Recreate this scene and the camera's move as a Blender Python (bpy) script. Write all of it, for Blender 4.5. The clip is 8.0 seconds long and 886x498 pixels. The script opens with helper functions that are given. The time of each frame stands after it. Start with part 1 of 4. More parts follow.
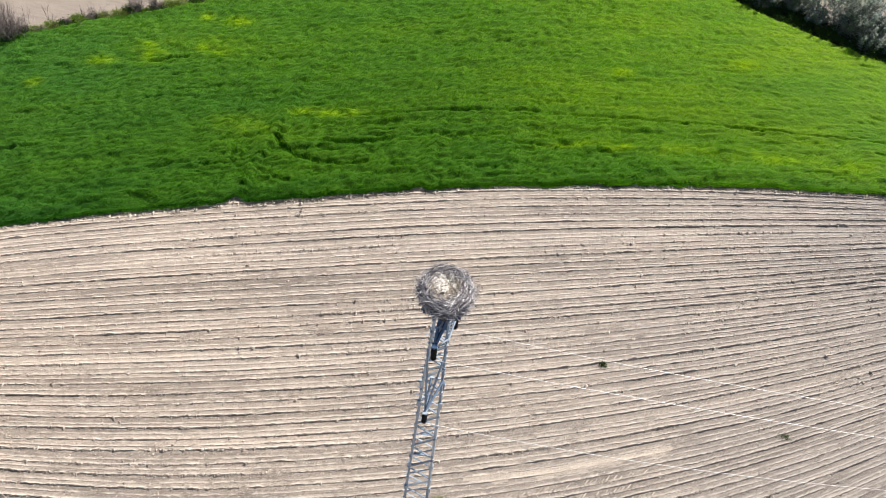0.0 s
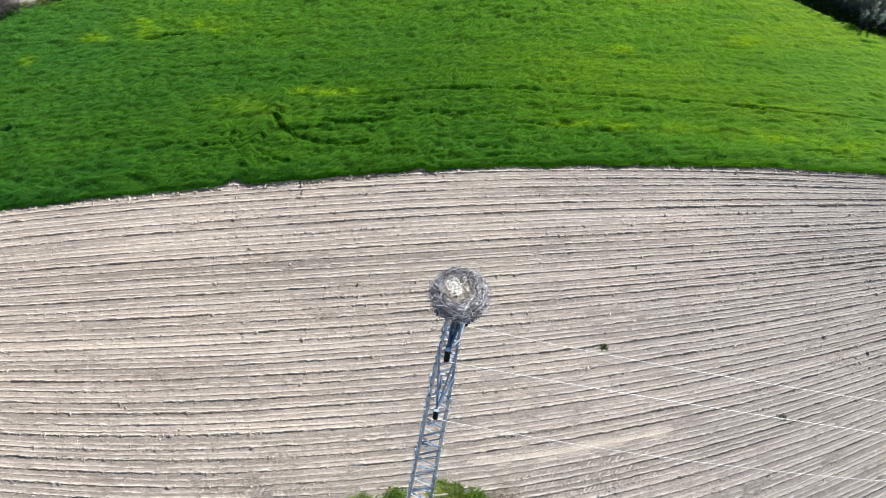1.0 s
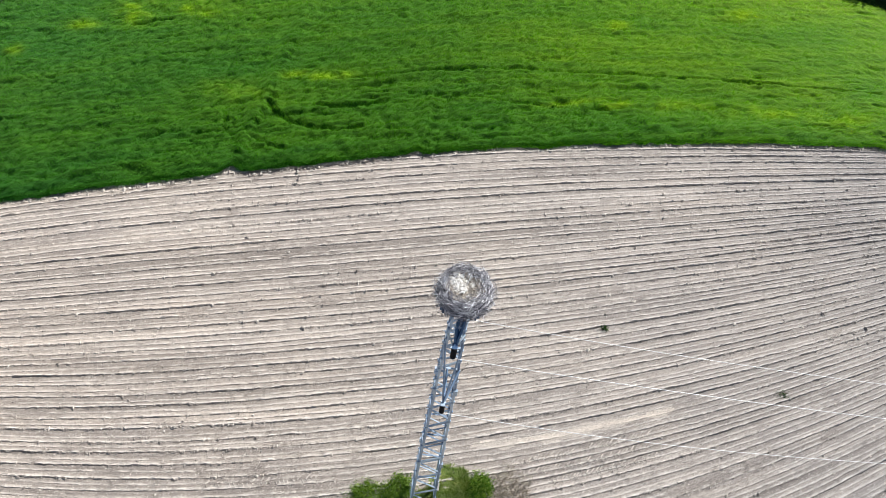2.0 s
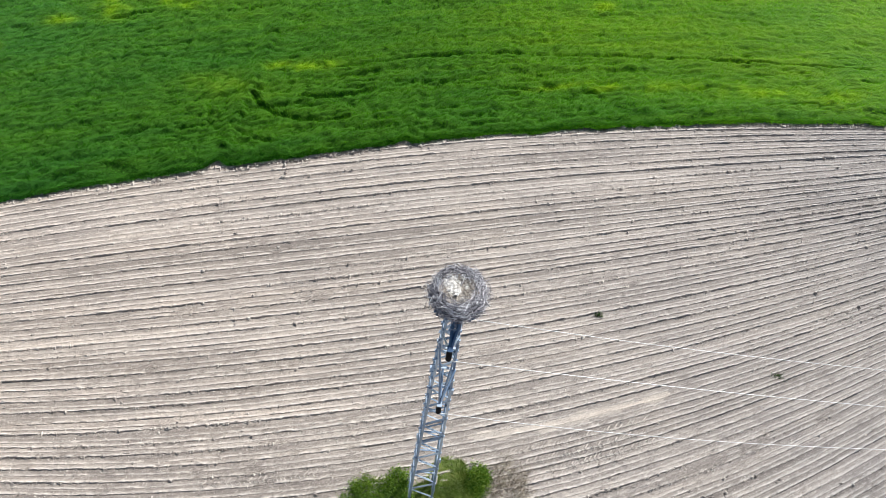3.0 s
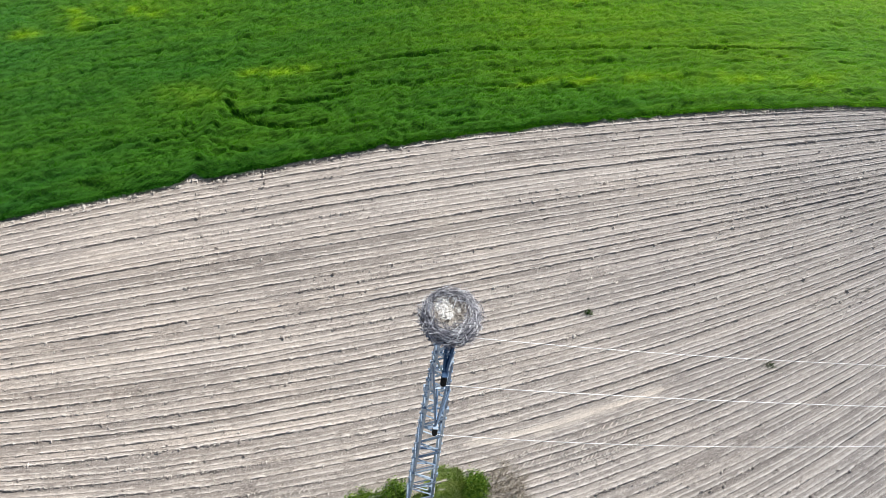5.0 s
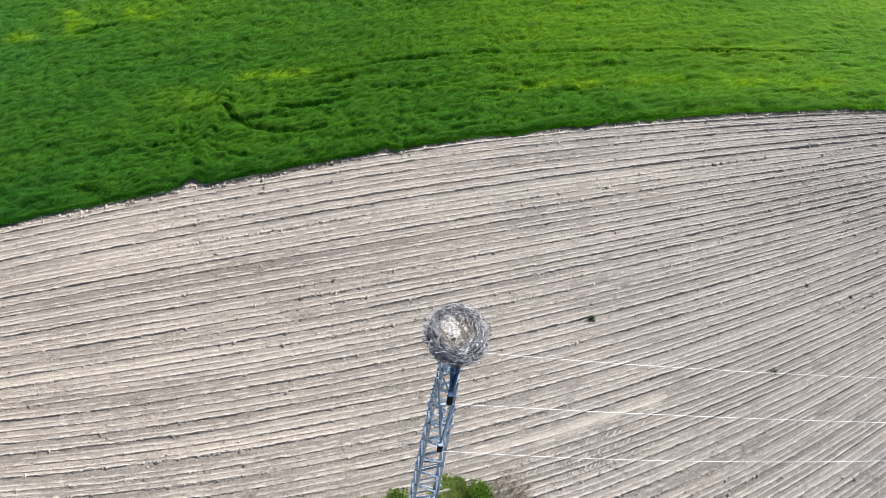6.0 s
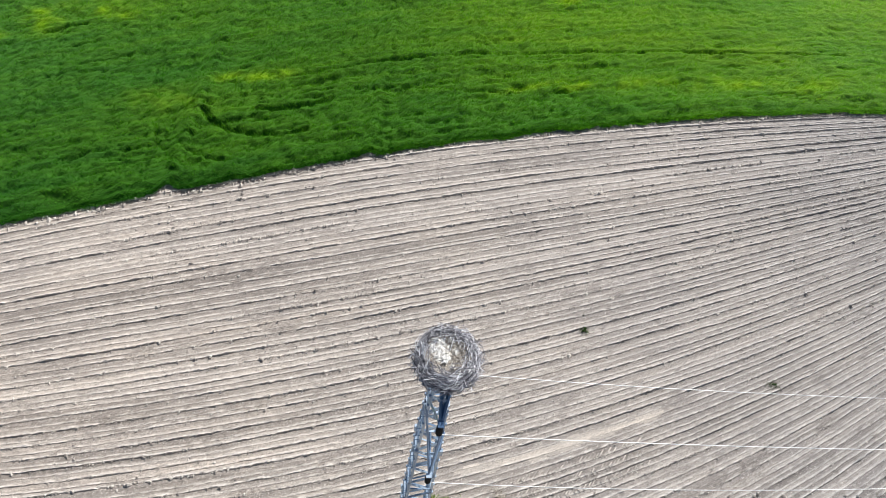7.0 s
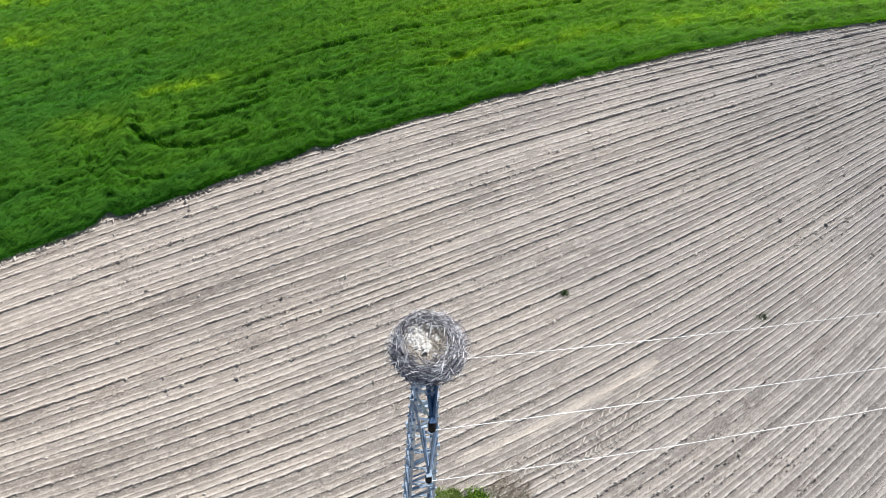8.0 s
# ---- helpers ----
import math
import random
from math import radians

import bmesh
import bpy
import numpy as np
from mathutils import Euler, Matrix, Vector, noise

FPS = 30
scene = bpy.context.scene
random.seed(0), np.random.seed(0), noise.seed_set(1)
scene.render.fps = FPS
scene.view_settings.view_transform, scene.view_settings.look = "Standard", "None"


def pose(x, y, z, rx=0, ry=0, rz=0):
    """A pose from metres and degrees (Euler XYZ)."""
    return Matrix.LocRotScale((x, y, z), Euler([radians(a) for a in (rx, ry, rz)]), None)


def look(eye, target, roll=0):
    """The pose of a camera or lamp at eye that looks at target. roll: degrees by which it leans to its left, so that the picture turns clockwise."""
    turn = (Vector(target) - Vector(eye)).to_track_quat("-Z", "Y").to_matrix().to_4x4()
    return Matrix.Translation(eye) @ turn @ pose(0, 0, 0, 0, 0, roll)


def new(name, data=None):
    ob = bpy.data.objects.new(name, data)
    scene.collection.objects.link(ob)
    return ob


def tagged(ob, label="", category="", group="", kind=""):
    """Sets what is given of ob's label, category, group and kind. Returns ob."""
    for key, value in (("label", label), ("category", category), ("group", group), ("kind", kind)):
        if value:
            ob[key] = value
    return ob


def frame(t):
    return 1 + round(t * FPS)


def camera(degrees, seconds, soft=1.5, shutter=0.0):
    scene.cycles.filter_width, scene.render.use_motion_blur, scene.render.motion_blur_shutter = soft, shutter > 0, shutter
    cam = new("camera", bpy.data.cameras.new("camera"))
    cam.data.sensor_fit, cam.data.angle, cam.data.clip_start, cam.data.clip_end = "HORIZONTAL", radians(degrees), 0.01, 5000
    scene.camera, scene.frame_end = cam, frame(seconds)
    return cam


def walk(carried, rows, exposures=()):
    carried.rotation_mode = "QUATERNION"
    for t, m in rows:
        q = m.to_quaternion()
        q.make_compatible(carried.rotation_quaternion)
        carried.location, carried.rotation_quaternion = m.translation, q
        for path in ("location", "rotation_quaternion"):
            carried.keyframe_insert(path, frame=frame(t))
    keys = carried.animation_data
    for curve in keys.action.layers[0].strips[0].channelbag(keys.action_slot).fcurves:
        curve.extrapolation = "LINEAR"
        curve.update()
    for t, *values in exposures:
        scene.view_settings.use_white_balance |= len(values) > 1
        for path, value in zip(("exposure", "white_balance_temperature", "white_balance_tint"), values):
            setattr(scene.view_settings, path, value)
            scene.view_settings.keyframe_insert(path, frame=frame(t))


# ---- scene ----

# ======== camera ========
cam = camera(60.28, 8.0, soft=0.6)
PATH = [
    (0.0, look((1.343, -9.460, 30.018), (-1.080, 5.776, 10.346), 6.31)),
    (0.5, look((0.892, -9.099, 30.324), (-1.192, 5.674, 10.264), 7.14)),
    (1.0, look((0.721, -8.951, 30.496), (-1.204, 5.476, 10.170), 7.24)),
    (1.5, look((0.513, -8.762, 30.634), (-1.219, 5.321, 10.051), 7.19)),
    (2.0, look((0.378, -8.540, 30.694), (-1.163, 5.248, 9.897), 7.07)),
    (3.5, look((0.195, -7.814, 30.676), (-0.727, 5.443, 9.500), 6.55)),
    (4.0, look((0.140, -7.645, 30.592), (-0.604, 5.614, 9.411), 6.29)),
    (4.5, look((0.065, -7.409, 30.658), (-0.532, 5.791, 9.435), 6.15)),
    (6.0, look((-0.259, -6.735, 30.600), (-0.669, 6.323, 9.285), 6.48)),
    (6.5, look((-0.381, -6.324, 30.181), (-0.684, 6.761, 8.881), 6.97)),
    (7.0, look((-0.371, -5.800, 29.470), (-0.327, 7.423, 8.253), 8.10)),
    (7.5, look((-0.258, -5.365, 28.745), (0.245, 7.652, 7.407), 7.08)),
    (8.0, look((-0.278, -5.206, 28.266), (0.855, 7.633, 6.845), 3.04)),
]
walk(cam, PATH, [(0.0, 0.16, 6800, 11), (0.5, 0.14, 6400, 9), (1.0, 0.13, 6200, 8), (8.0, 0.06, 6130, 8)])

# ======== sky and sun ========
SUN_AZ, SUN_EL = 57.0, 47.0          # degrees from +x towards +y; above the horizon
world = bpy.data.worlds.new("sky")
scene.world = world
world.use_nodes = True
sky = world.node_tree.nodes.new("ShaderNodeTexSky")
sky.sky_type, sky.sun_disc = "NISHITA", False
sky.sun_elevation, sky.sun_rotation = radians(SUN_EL), radians(90 - SUN_AZ)
world.node_tree.links.new(sky.outputs[0], world.node_tree.nodes["Background"].inputs[0])
world.node_tree.nodes["Background"].inputs[1].default_value = 0.055
sun = new("sun", bpy.data.lights.new("sun", "SUN"))
sun.data.energy, sun.data.angle, sun.data.color = 5.0, radians(0.5), (1.0, 0.95, 0.88)
SUN_DIR = Vector((math.cos(radians(SUN_AZ)) * math.cos(radians(SUN_EL)),
                  math.sin(radians(SUN_AZ)) * math.cos(radians(SUN_EL)), math.sin(radians(SUN_EL))))
sun.matrix_world = look(SUN_DIR * 80, (0, 0, 0))

# ======== materials ========
def shader(name, rough=0.9, metal=0.0):
    m = bpy.data.materials.new(name)
    m.use_nodes = True
    nt = m.node_tree
    b = nt.nodes["Principled BSDF"]
    b.inputs["Roughness"].default_value, b.inputs["Metallic"].default_value = rough, metal
    return m, nt, b


def node(nt, kind, **values):
    n = nt.nodes.new(kind)
    for key, value in values.items():
        n.inputs[key].default_value = value
    return n


def place(nt, stretch=None):
    """World-sized coordinates, optionally stretched."""
    g = nt.nodes.new("ShaderNodeNewGeometry")
    if not stretch:
        return g.outputs["Position"]
    mp = nt.nodes.new("ShaderNodeMapping")
    mp.inputs["Rotation"].default_value = (0, 0, stretch[3])
    mp.inputs["Scale"].default_value = stretch[:3]
    nt.links.new(g.outputs["Position"], mp.inputs["Vector"])
    return mp.outputs["Vector"]


def ramp(nt, source, stops):
    r = nt.nodes.new("ShaderNodeValToRGB")
    r.color_ramp.elements[0].position, r.color_ramp.elements[0].color = stops[0][0], (*stops[0][1], 1)
    r.color_ramp.elements[1].position, r.color_ramp.elements[1].color = stops[-1][0], (*stops[-1][1], 1)
    for p, c in stops[1:-1]:
        e = r.color_ramp.elements.new(p)
        e.color = (*c, 1)
    nt.links.new(source, r.inputs[0])
    return r.outputs[0]


def noise_of(nt, co, scale, detail=4, rough=0.6):
    n = node(nt, "ShaderNodeTexNoise", Scale=scale, Detail=detail, Roughness=rough)
    nt.links.new(co, n.inputs["Vector"])
    return n.outputs["Fac"]


def mix(nt, fac, a, b, how="MIX"):
    m = nt.nodes.new("ShaderNodeMix")
    m.data_type, m.blend_type = "RGBA", how
    for source, socket in ((fac, m.inputs[0]), (a, m.inputs[6]), (b, m.inputs[7])):
        if isinstance(source, float):
            socket.default_value = source
        elif isinstance(source, tuple):
            socket.default_value = (*source, 1)
        else:
            nt.links.new(source, socket)
    return m.outputs[2]


def bump(nt, b, height, strength, distance):
    n = node(nt, "ShaderNodeBump", Strength=strength, Distance=distance)
    nt.links.new(height, n.inputs["Height"])
    nt.links.new(n.outputs[0], b.inputs["Normal"])


def soil_material(name, pale, mid, dark):
    """Dry earth: broad tone, grain and pale chips."""
    m, nt, b = shader(name, 0.95)
    co = place(nt)
    along = place(nt, (0.35, 2.2, 1.0, radians(-21)))
    half = tuple(0.62 * u + 0.26 * v for u, v in zip(mid, pale))
    broad = ramp(nt, noise_of(nt, co, 0.16, 4, 0.62), [(0.34, mid), (0.66, half)])
    streak = ramp(nt, noise_of(nt, along, 2.2, 6, 0.72), [(0.36, dark), (0.48, mid), (0.64, pale)])
    grain = ramp(nt, noise_of(nt, co, 11.0, 6, 0.85), [(0.36, dark), (0.48, mid), (0.60, pale)])
    c = mix(nt, 0.36, mix(nt, 0.62, broad, streak), grain)
    nt.links.new(c, b.inputs["Base Color"])
    bump(nt, b, noise_of(nt, co, 6.0, 7, 0.8), 0.9, 0.06)
    return m


def furrow_material(name, pale, mid, dark):
    """Ploughed earth: each furrow has its own tone, crests are pale, furrow bottoms darker, crumbs and damp specks lie
    between.
    """
    m, nt, b = shader(name, 0.95)
    co = place(nt)
    uv = nt.nodes.new("ShaderNodeUVMap")
    uv.uv_map = "rows"

    def along(sx, sy):
        mp = nt.nodes.new("ShaderNodeMapping")
        mp.inputs["Scale"].default_value = (sx, sy, 1.0)
        nt.links.new(uv.outputs[0], mp.inputs["Vector"])
        return mp.outputs["Vector"]

    tone = ramp(nt, noise_of(nt, along(0.05, 1.5), 1.0, 3, 0.6), [(0.34, (0.80, 0.795, 0.79)), (0.5, (1.0, 1.0, 1.0)), (0.66, (1.22, 1.21, 1.19))])
    lands = ramp(nt, noise_of(nt, along(0.025, 0.42), 1.0, 2, 0.5), [(0.36, (0.90, 0.885, 0.87)), (0.64, (1.12, 1.11, 1.10))])
    tone = mix(nt, 1.0, tone, lands, "MULTIPLY")
    broad = ramp(nt, noise_of(nt, co, 0.13, 4, 0.62), [(0.36, (0.90, 0.90, 0.91)), (0.64, (1.12, 1.11, 1.09))])
    streak = ramp(nt, noise_of(nt, along(0.28, 6.5), 2.0, 6, 0.7), [(0.36, dark), (0.48, mid), (0.66, pale)])
    grain = ramp(nt, noise_of(nt, co, 13.0, 5, 0.8), [(0.36, dark), (0.50, mid), (0.63, pale)])
    c = mix(nt, 0.30, mix(nt, 0.40, mid, streak), grain)
    c = mix(nt, 1.0, mix(nt, 1.0, c, tone, "MULTIPLY"), broad, "MULTIPLY")
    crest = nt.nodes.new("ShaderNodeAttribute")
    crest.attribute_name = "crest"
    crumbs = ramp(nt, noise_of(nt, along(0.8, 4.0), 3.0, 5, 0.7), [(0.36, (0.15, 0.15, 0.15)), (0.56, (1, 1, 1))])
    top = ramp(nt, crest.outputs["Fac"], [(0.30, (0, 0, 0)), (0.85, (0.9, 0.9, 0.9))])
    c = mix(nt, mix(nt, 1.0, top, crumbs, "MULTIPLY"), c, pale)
    c = mix(nt, 1.0, c, ramp(nt, crest.outputs["Fac"], [(0.02, (0.88, 0.88, 0.885)), (0.30, (1, 1, 1))]), "MULTIPLY")   # darker furrow bottoms
    chips = ramp(nt, noise_of(nt, co, 15.0, 3, 0.6), [(0.61, (0, 0, 0)), (0.68, (0.9, 0.9, 0.9))])
    c = mix(nt, chips, c, (0.76, 0.69, 0.61))
    damp = ramp(nt, noise_of(nt, along(6.0, 16.0), 1.0, 4, 0.65), [(0.30, (0.9, 0.9, 0.9)), (0.39, (0, 0, 0))])
    c = mix(nt, damp, c, (0.16, 0.125, 0.095))
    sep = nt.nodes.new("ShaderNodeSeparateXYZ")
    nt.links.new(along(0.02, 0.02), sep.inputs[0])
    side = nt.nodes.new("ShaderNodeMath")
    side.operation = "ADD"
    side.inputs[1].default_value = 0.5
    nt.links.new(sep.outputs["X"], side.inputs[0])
    # tone runs from paler, warmer at -x to darker, bluer at +x
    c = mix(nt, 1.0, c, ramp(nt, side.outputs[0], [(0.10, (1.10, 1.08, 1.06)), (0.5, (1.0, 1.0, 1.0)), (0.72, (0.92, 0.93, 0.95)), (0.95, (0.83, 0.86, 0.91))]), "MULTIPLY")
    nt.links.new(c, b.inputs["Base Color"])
    bump(nt, b, noise_of(nt, along(3.0, 7.0), 2.2, 7, 0.8), 0.9, 0.05)
    return m


def leaf_material(name, stops, through_light=0.25, patch_scale=0.9, glow=(1.3, 1.5, 0.5)):
    m, nt, b = shader(name, 0.85)
    g = nt.nodes.new("ShaderNodeNewGeometry")
    own = ramp(nt, g.outputs["Random Per Island"], stops)
    broad = noise_of(nt, place(nt, (0.5, 1.3, 1.0, radians(-18))), patch_scale, 4, 0.6)
    tint = ramp(nt, broad, [(0.35, (0.75, 0.8, 0.9)), (0.65, (1.2, 1.1, 0.9))])
    nt.links.new(mix(nt, 1.0, own, tint, "MULTIPLY"), b.inputs["Base Color"])
    b.inputs["Specular IOR Level"].default_value = 0.08
    if through_light:
        t = nt.nodes.new("ShaderNodeBsdfTranslucent")
        nt.links.new(mix(nt, 1.0, own, glow, "MULTIPLY"), t.inputs[0])
        s = node(nt, "ShaderNodeMixShader", Fac=through_light)
        nt.links.new(b.outputs[0], s.inputs[1])
        nt.links.new(t.outputs[0], s.inputs[2])
        nt.links.new(s.outputs[0], nt.nodes["Material Output"].inputs[0])
    return m


def crop_material(name, stops, through_light):
    """Cereal leaves: darker blue-green near the crop's edge, haze painted in far off, yellower where weeds flower."""
    m, nt, b = shader(name, 0.85)
    g = nt.nodes.new("ShaderNodeNewGeometry")
    own = ramp(nt, g.outputs["Random Per Island"], stops)
    uv = nt.nodes.new("ShaderNodeUVMap")
    uv.uv_map = "drill"

    def along(sx, sy):
        mp = nt.nodes.new("ShaderNodeMapping")
        mp.inputs["Scale"].default_value = (sx, sy, 1.0)
        nt.links.new(uv.outputs[0], mp.inputs["Vector"])
        return mp.outputs["Vector"]

    tint = ramp(nt, noise_of(nt, along(0.07, 0.19), 1.0, 4, 0.6), [(0.36, (0.80, 0.91, 1.08)), (0.5, (1.0, 1.0, 1.0)), (0.64, (1.20, 1.08, 0.85))])
    rows = ramp(nt, noise_of(nt, along(0.11, 1.7), 1.1, 4, 0.65), [(0.36, (0.84, 0.89, 0.95)), (0.64, (1.14, 1.09, 0.95))])
    fine = ramp(nt, noise_of(nt, along(0.45, 3.4), 1.6, 4, 0.7), [(0.36, (0.80, 0.84, 0.9)), (0.60, (1.10, 1.08, 1.0))])
    tint = mix(nt, 1.0, mix(nt, 1.0, tint, rows, "MULTIPLY"), fine, "MULTIPLY")
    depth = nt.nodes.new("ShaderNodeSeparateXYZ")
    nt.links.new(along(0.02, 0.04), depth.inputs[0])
    # brighter, bluer tint with depth stands in for haze over the far crop
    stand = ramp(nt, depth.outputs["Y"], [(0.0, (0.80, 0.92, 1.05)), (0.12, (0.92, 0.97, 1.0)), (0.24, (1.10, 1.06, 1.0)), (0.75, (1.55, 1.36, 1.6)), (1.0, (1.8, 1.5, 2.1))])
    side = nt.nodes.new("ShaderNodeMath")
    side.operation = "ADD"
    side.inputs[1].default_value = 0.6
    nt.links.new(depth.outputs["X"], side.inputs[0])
    # yellower crop towards +x, with painted haze paling the +x end
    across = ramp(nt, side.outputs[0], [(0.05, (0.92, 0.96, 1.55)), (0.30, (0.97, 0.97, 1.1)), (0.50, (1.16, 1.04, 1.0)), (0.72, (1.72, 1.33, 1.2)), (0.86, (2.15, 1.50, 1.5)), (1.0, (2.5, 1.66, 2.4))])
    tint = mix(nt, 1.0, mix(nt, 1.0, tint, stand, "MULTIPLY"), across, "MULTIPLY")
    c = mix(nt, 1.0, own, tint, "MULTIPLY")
    bloom = nt.nodes.new("ShaderNodeAttribute")
    bloom.attribute_name = "bloom"
    if not through_light:
        bump(nt, b, noise_of(nt, along(6.0, 9.0), 1.0, 4, 0.7), 0.8, 0.12)
    c = mix(nt, bloom.outputs["Fac"], c, (0.25, 0.42, 0.012))
    nt.links.new(c, b.inputs["Base Color"])
    b.inputs["Specular IOR Level"].default_value = 0.08
    if through_light:
        t = nt.nodes.new("ShaderNodeBsdfTranslucent")
        nt.links.new(mix(nt, 1.0, c, (1.2, 1.3, 0.6), "MULTIPLY"), t.inputs[0])
        sh = node(nt, "ShaderNodeMixShader", Fac=through_light)
        nt.links.new(b.outputs[0], sh.inputs[1])
        nt.links.new(t.outputs[0], sh.inputs[2])
        nt.links.new(sh.outputs[0], nt.nodes["Material Output"].inputs[0])
    return m


def wood_material(name, stops, scale=30.0, rough=0.85):
    m, nt, b = shader(name, rough)
    g = nt.nodes.new("ShaderNodeNewGeometry")
    o = nt.nodes.new("ShaderNodeObjectInfo")
    add = nt.nodes.new("ShaderNodeMath")
    add.operation = "ADD"
    nt.links.new(g.outputs["Random Per Island"], add.inputs[0])
    nt.links.new(o.outputs["Random"], add.inputs[1])
    fr = nt.nodes.new("ShaderNodeMath")
    fr.operation = "FRACT"
    nt.links.new(add.outputs[0], fr.inputs[0])
    own = ramp(nt, fr.outputs[0], stops)
    grain = ramp(nt, noise_of(nt, place(nt), scale, 4), [(0.3, (0.7, 0.7, 0.7)), (0.7, (1.15, 1.15, 1.15))])
    nt.links.new(mix(nt, 1.0, own, grain, "MULTIPLY"), b.inputs["Base Color"])
    return m


def steel_material(name, a, bcol, rough, metal):
    m, nt, b = shader(name, rough, metal)
    co = place(nt)
    o = nt.nodes.new("ShaderNodeObjectInfo")
    c = ramp(nt, noise_of(nt, co, 3.0, 5, 0.7), [(0.3, a), (0.7, bcol)])
    own = ramp(nt, o.outputs["Random"], [(0.0, (0.40, 0.48, 0.60)), (0.5, (0.85, 0.88, 0.92)), (1.0, (1.25, 1.22, 1.18))])
    c = mix(nt, 1.0, c, own, "MULTIPLY")
    rust = ramp(nt, noise_of(nt, co, 11.0, 5, 0.7), [(0.66, (0, 0, 0)), (0.78, (0.6, 0.6, 0.6))])
    nt.links.new(mix(nt, rust, c, (0.16, 0.11, 0.08)), b.inputs["Base Color"])
    return m


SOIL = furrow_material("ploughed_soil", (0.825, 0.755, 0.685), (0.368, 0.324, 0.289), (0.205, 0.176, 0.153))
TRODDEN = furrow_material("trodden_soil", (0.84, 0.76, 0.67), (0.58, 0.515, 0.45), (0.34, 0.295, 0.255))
FAR_SOIL = soil_material("far_soil", (0.47, 0.405, 0.36), (0.39, 0.335, 0.295), (0.30, 0.26, 0.228))
CLOD = wood_material("clod_earth", [(0.0, (0.28, 0.245, 0.215)), (0.4, (0.46, 0.405, 0.36)), (1.0, (0.82, 0.745, 0.66))], 25.0, 0.95)
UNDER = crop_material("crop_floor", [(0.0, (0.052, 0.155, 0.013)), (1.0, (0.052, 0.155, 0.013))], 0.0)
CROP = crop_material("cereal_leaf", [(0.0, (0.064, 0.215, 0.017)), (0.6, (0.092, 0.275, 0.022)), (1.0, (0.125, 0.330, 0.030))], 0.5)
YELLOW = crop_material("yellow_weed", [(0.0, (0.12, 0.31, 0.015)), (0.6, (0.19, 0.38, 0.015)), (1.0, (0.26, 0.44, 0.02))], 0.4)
BUSH = leaf_material("bush_leaf", [(0.0, (0.028, 0.075, 0.012)), (0.5, (0.13, 0.25, 0.03)), (1.0, (0.38, 0.50, 0.11))], 0.35, 0.9)
GRASS = leaf_material("tall_grass", [(0.0, (0.11, 0.21, 0.035)), (0.6, (0.28, 0.38, 0.09)), (1.0, (0.58, 0.60, 0.30))], 0.35, 0.9, (1.15, 1.2, 0.7))
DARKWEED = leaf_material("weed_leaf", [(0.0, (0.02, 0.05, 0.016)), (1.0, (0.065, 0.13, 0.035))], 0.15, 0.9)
TREELEAF = leaf_material("tree_leaf", [(0.0, (0.15, 0.18, 0.17)), (0.6, (0.46, 0.50, 0.49)), (1.0, (0.84, 0.86, 0.86))], 0.55, 0.5, (0.95, 1.05, 1.0))
BARK = wood_material("bark", [(0.0, (0.10, 0.08, 0.065)), (1.0, (0.20, 0.17, 0.14))], 12.0)
TWIG = wood_material("bare_twig", [(0.0, (0.14, 0.11, 0.115)), (0.6, (0.30, 0.25, 0.255)), (1.0, (0.46, 0.41, 0.40))], 12.0)
STICK = wood_material("weathered_stick", [(0.0, (0.07, 0.068, 0.08)), (0.4, (0.30, 0.29, 0.32)), (0.7, (0.66, 0.65, 0.69)), (1.0, (0.92, 0.92, 0.95))])
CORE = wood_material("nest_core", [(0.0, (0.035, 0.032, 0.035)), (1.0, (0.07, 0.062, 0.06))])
STRAW = wood_material("dry_straw", [(0.0, (0.44, 0.39, 0.33)), (0.6, (0.62, 0.56, 0.49)), (1.0, (0.82, 0.77, 0.71))])
RAG = wood_material("pale_scrap", [(0.0, (0.62, 0.58, 0.53)), (1.0, (0.85, 0.83, 0.80))])
LITTER = wood_material("pale_straw", [(0.0, (0.50, 0.44, 0.35)), (1.0, (0.80, 0.76, 0.68))])
STEEL = steel_material("galvanised_steel", (0.34, 0.44, 0.57), (0.54, 0.64, 0.75), 0.38, 0.4)
BLUESTEEL = steel_material("dark_blue_steel", (0.05, 0.12, 0.24), (0.11, 0.22, 0.38), 0.45, 0.2)
CABLE, _nt, _b = shader("aluminium_cable", 0.35, 0.35)
_b.inputs["Base Color"].default_value = (0.80, 0.80, 0.80, 1)
POLYMER, _nt, _b = shader("black_polymer", 0.8)
_b.inputs["Base Color"].default_value = (0.006, 0.006, 0.007, 1)
CONCRETE, _nt, _b = shader("footing_concrete", 0.9)
_nt.links.new(ramp(_nt, noise_of(_nt, place(_nt), 8.0, 5), [(0.3, (0.28, 0.27, 0.25)), (0.7, (0.42, 0.40, 0.37))]), _b.inputs["Base Color"])
DRYGRASS = wood_material("dead_grass", [(0.0, (0.22, 0.20, 0.13)), (0.5, (0.42, 0.36, 0.28)), (1.0, (0.74, 0.67, 0.56))])
STALK = wood_material("dry_stalk", [(0.0, (0.17, 0.135, 0.10)), (0.6, (0.34, 0.28, 0.22)), (1.0, (0.58, 0.51, 0.42))])

# ======== mesh helpers ========


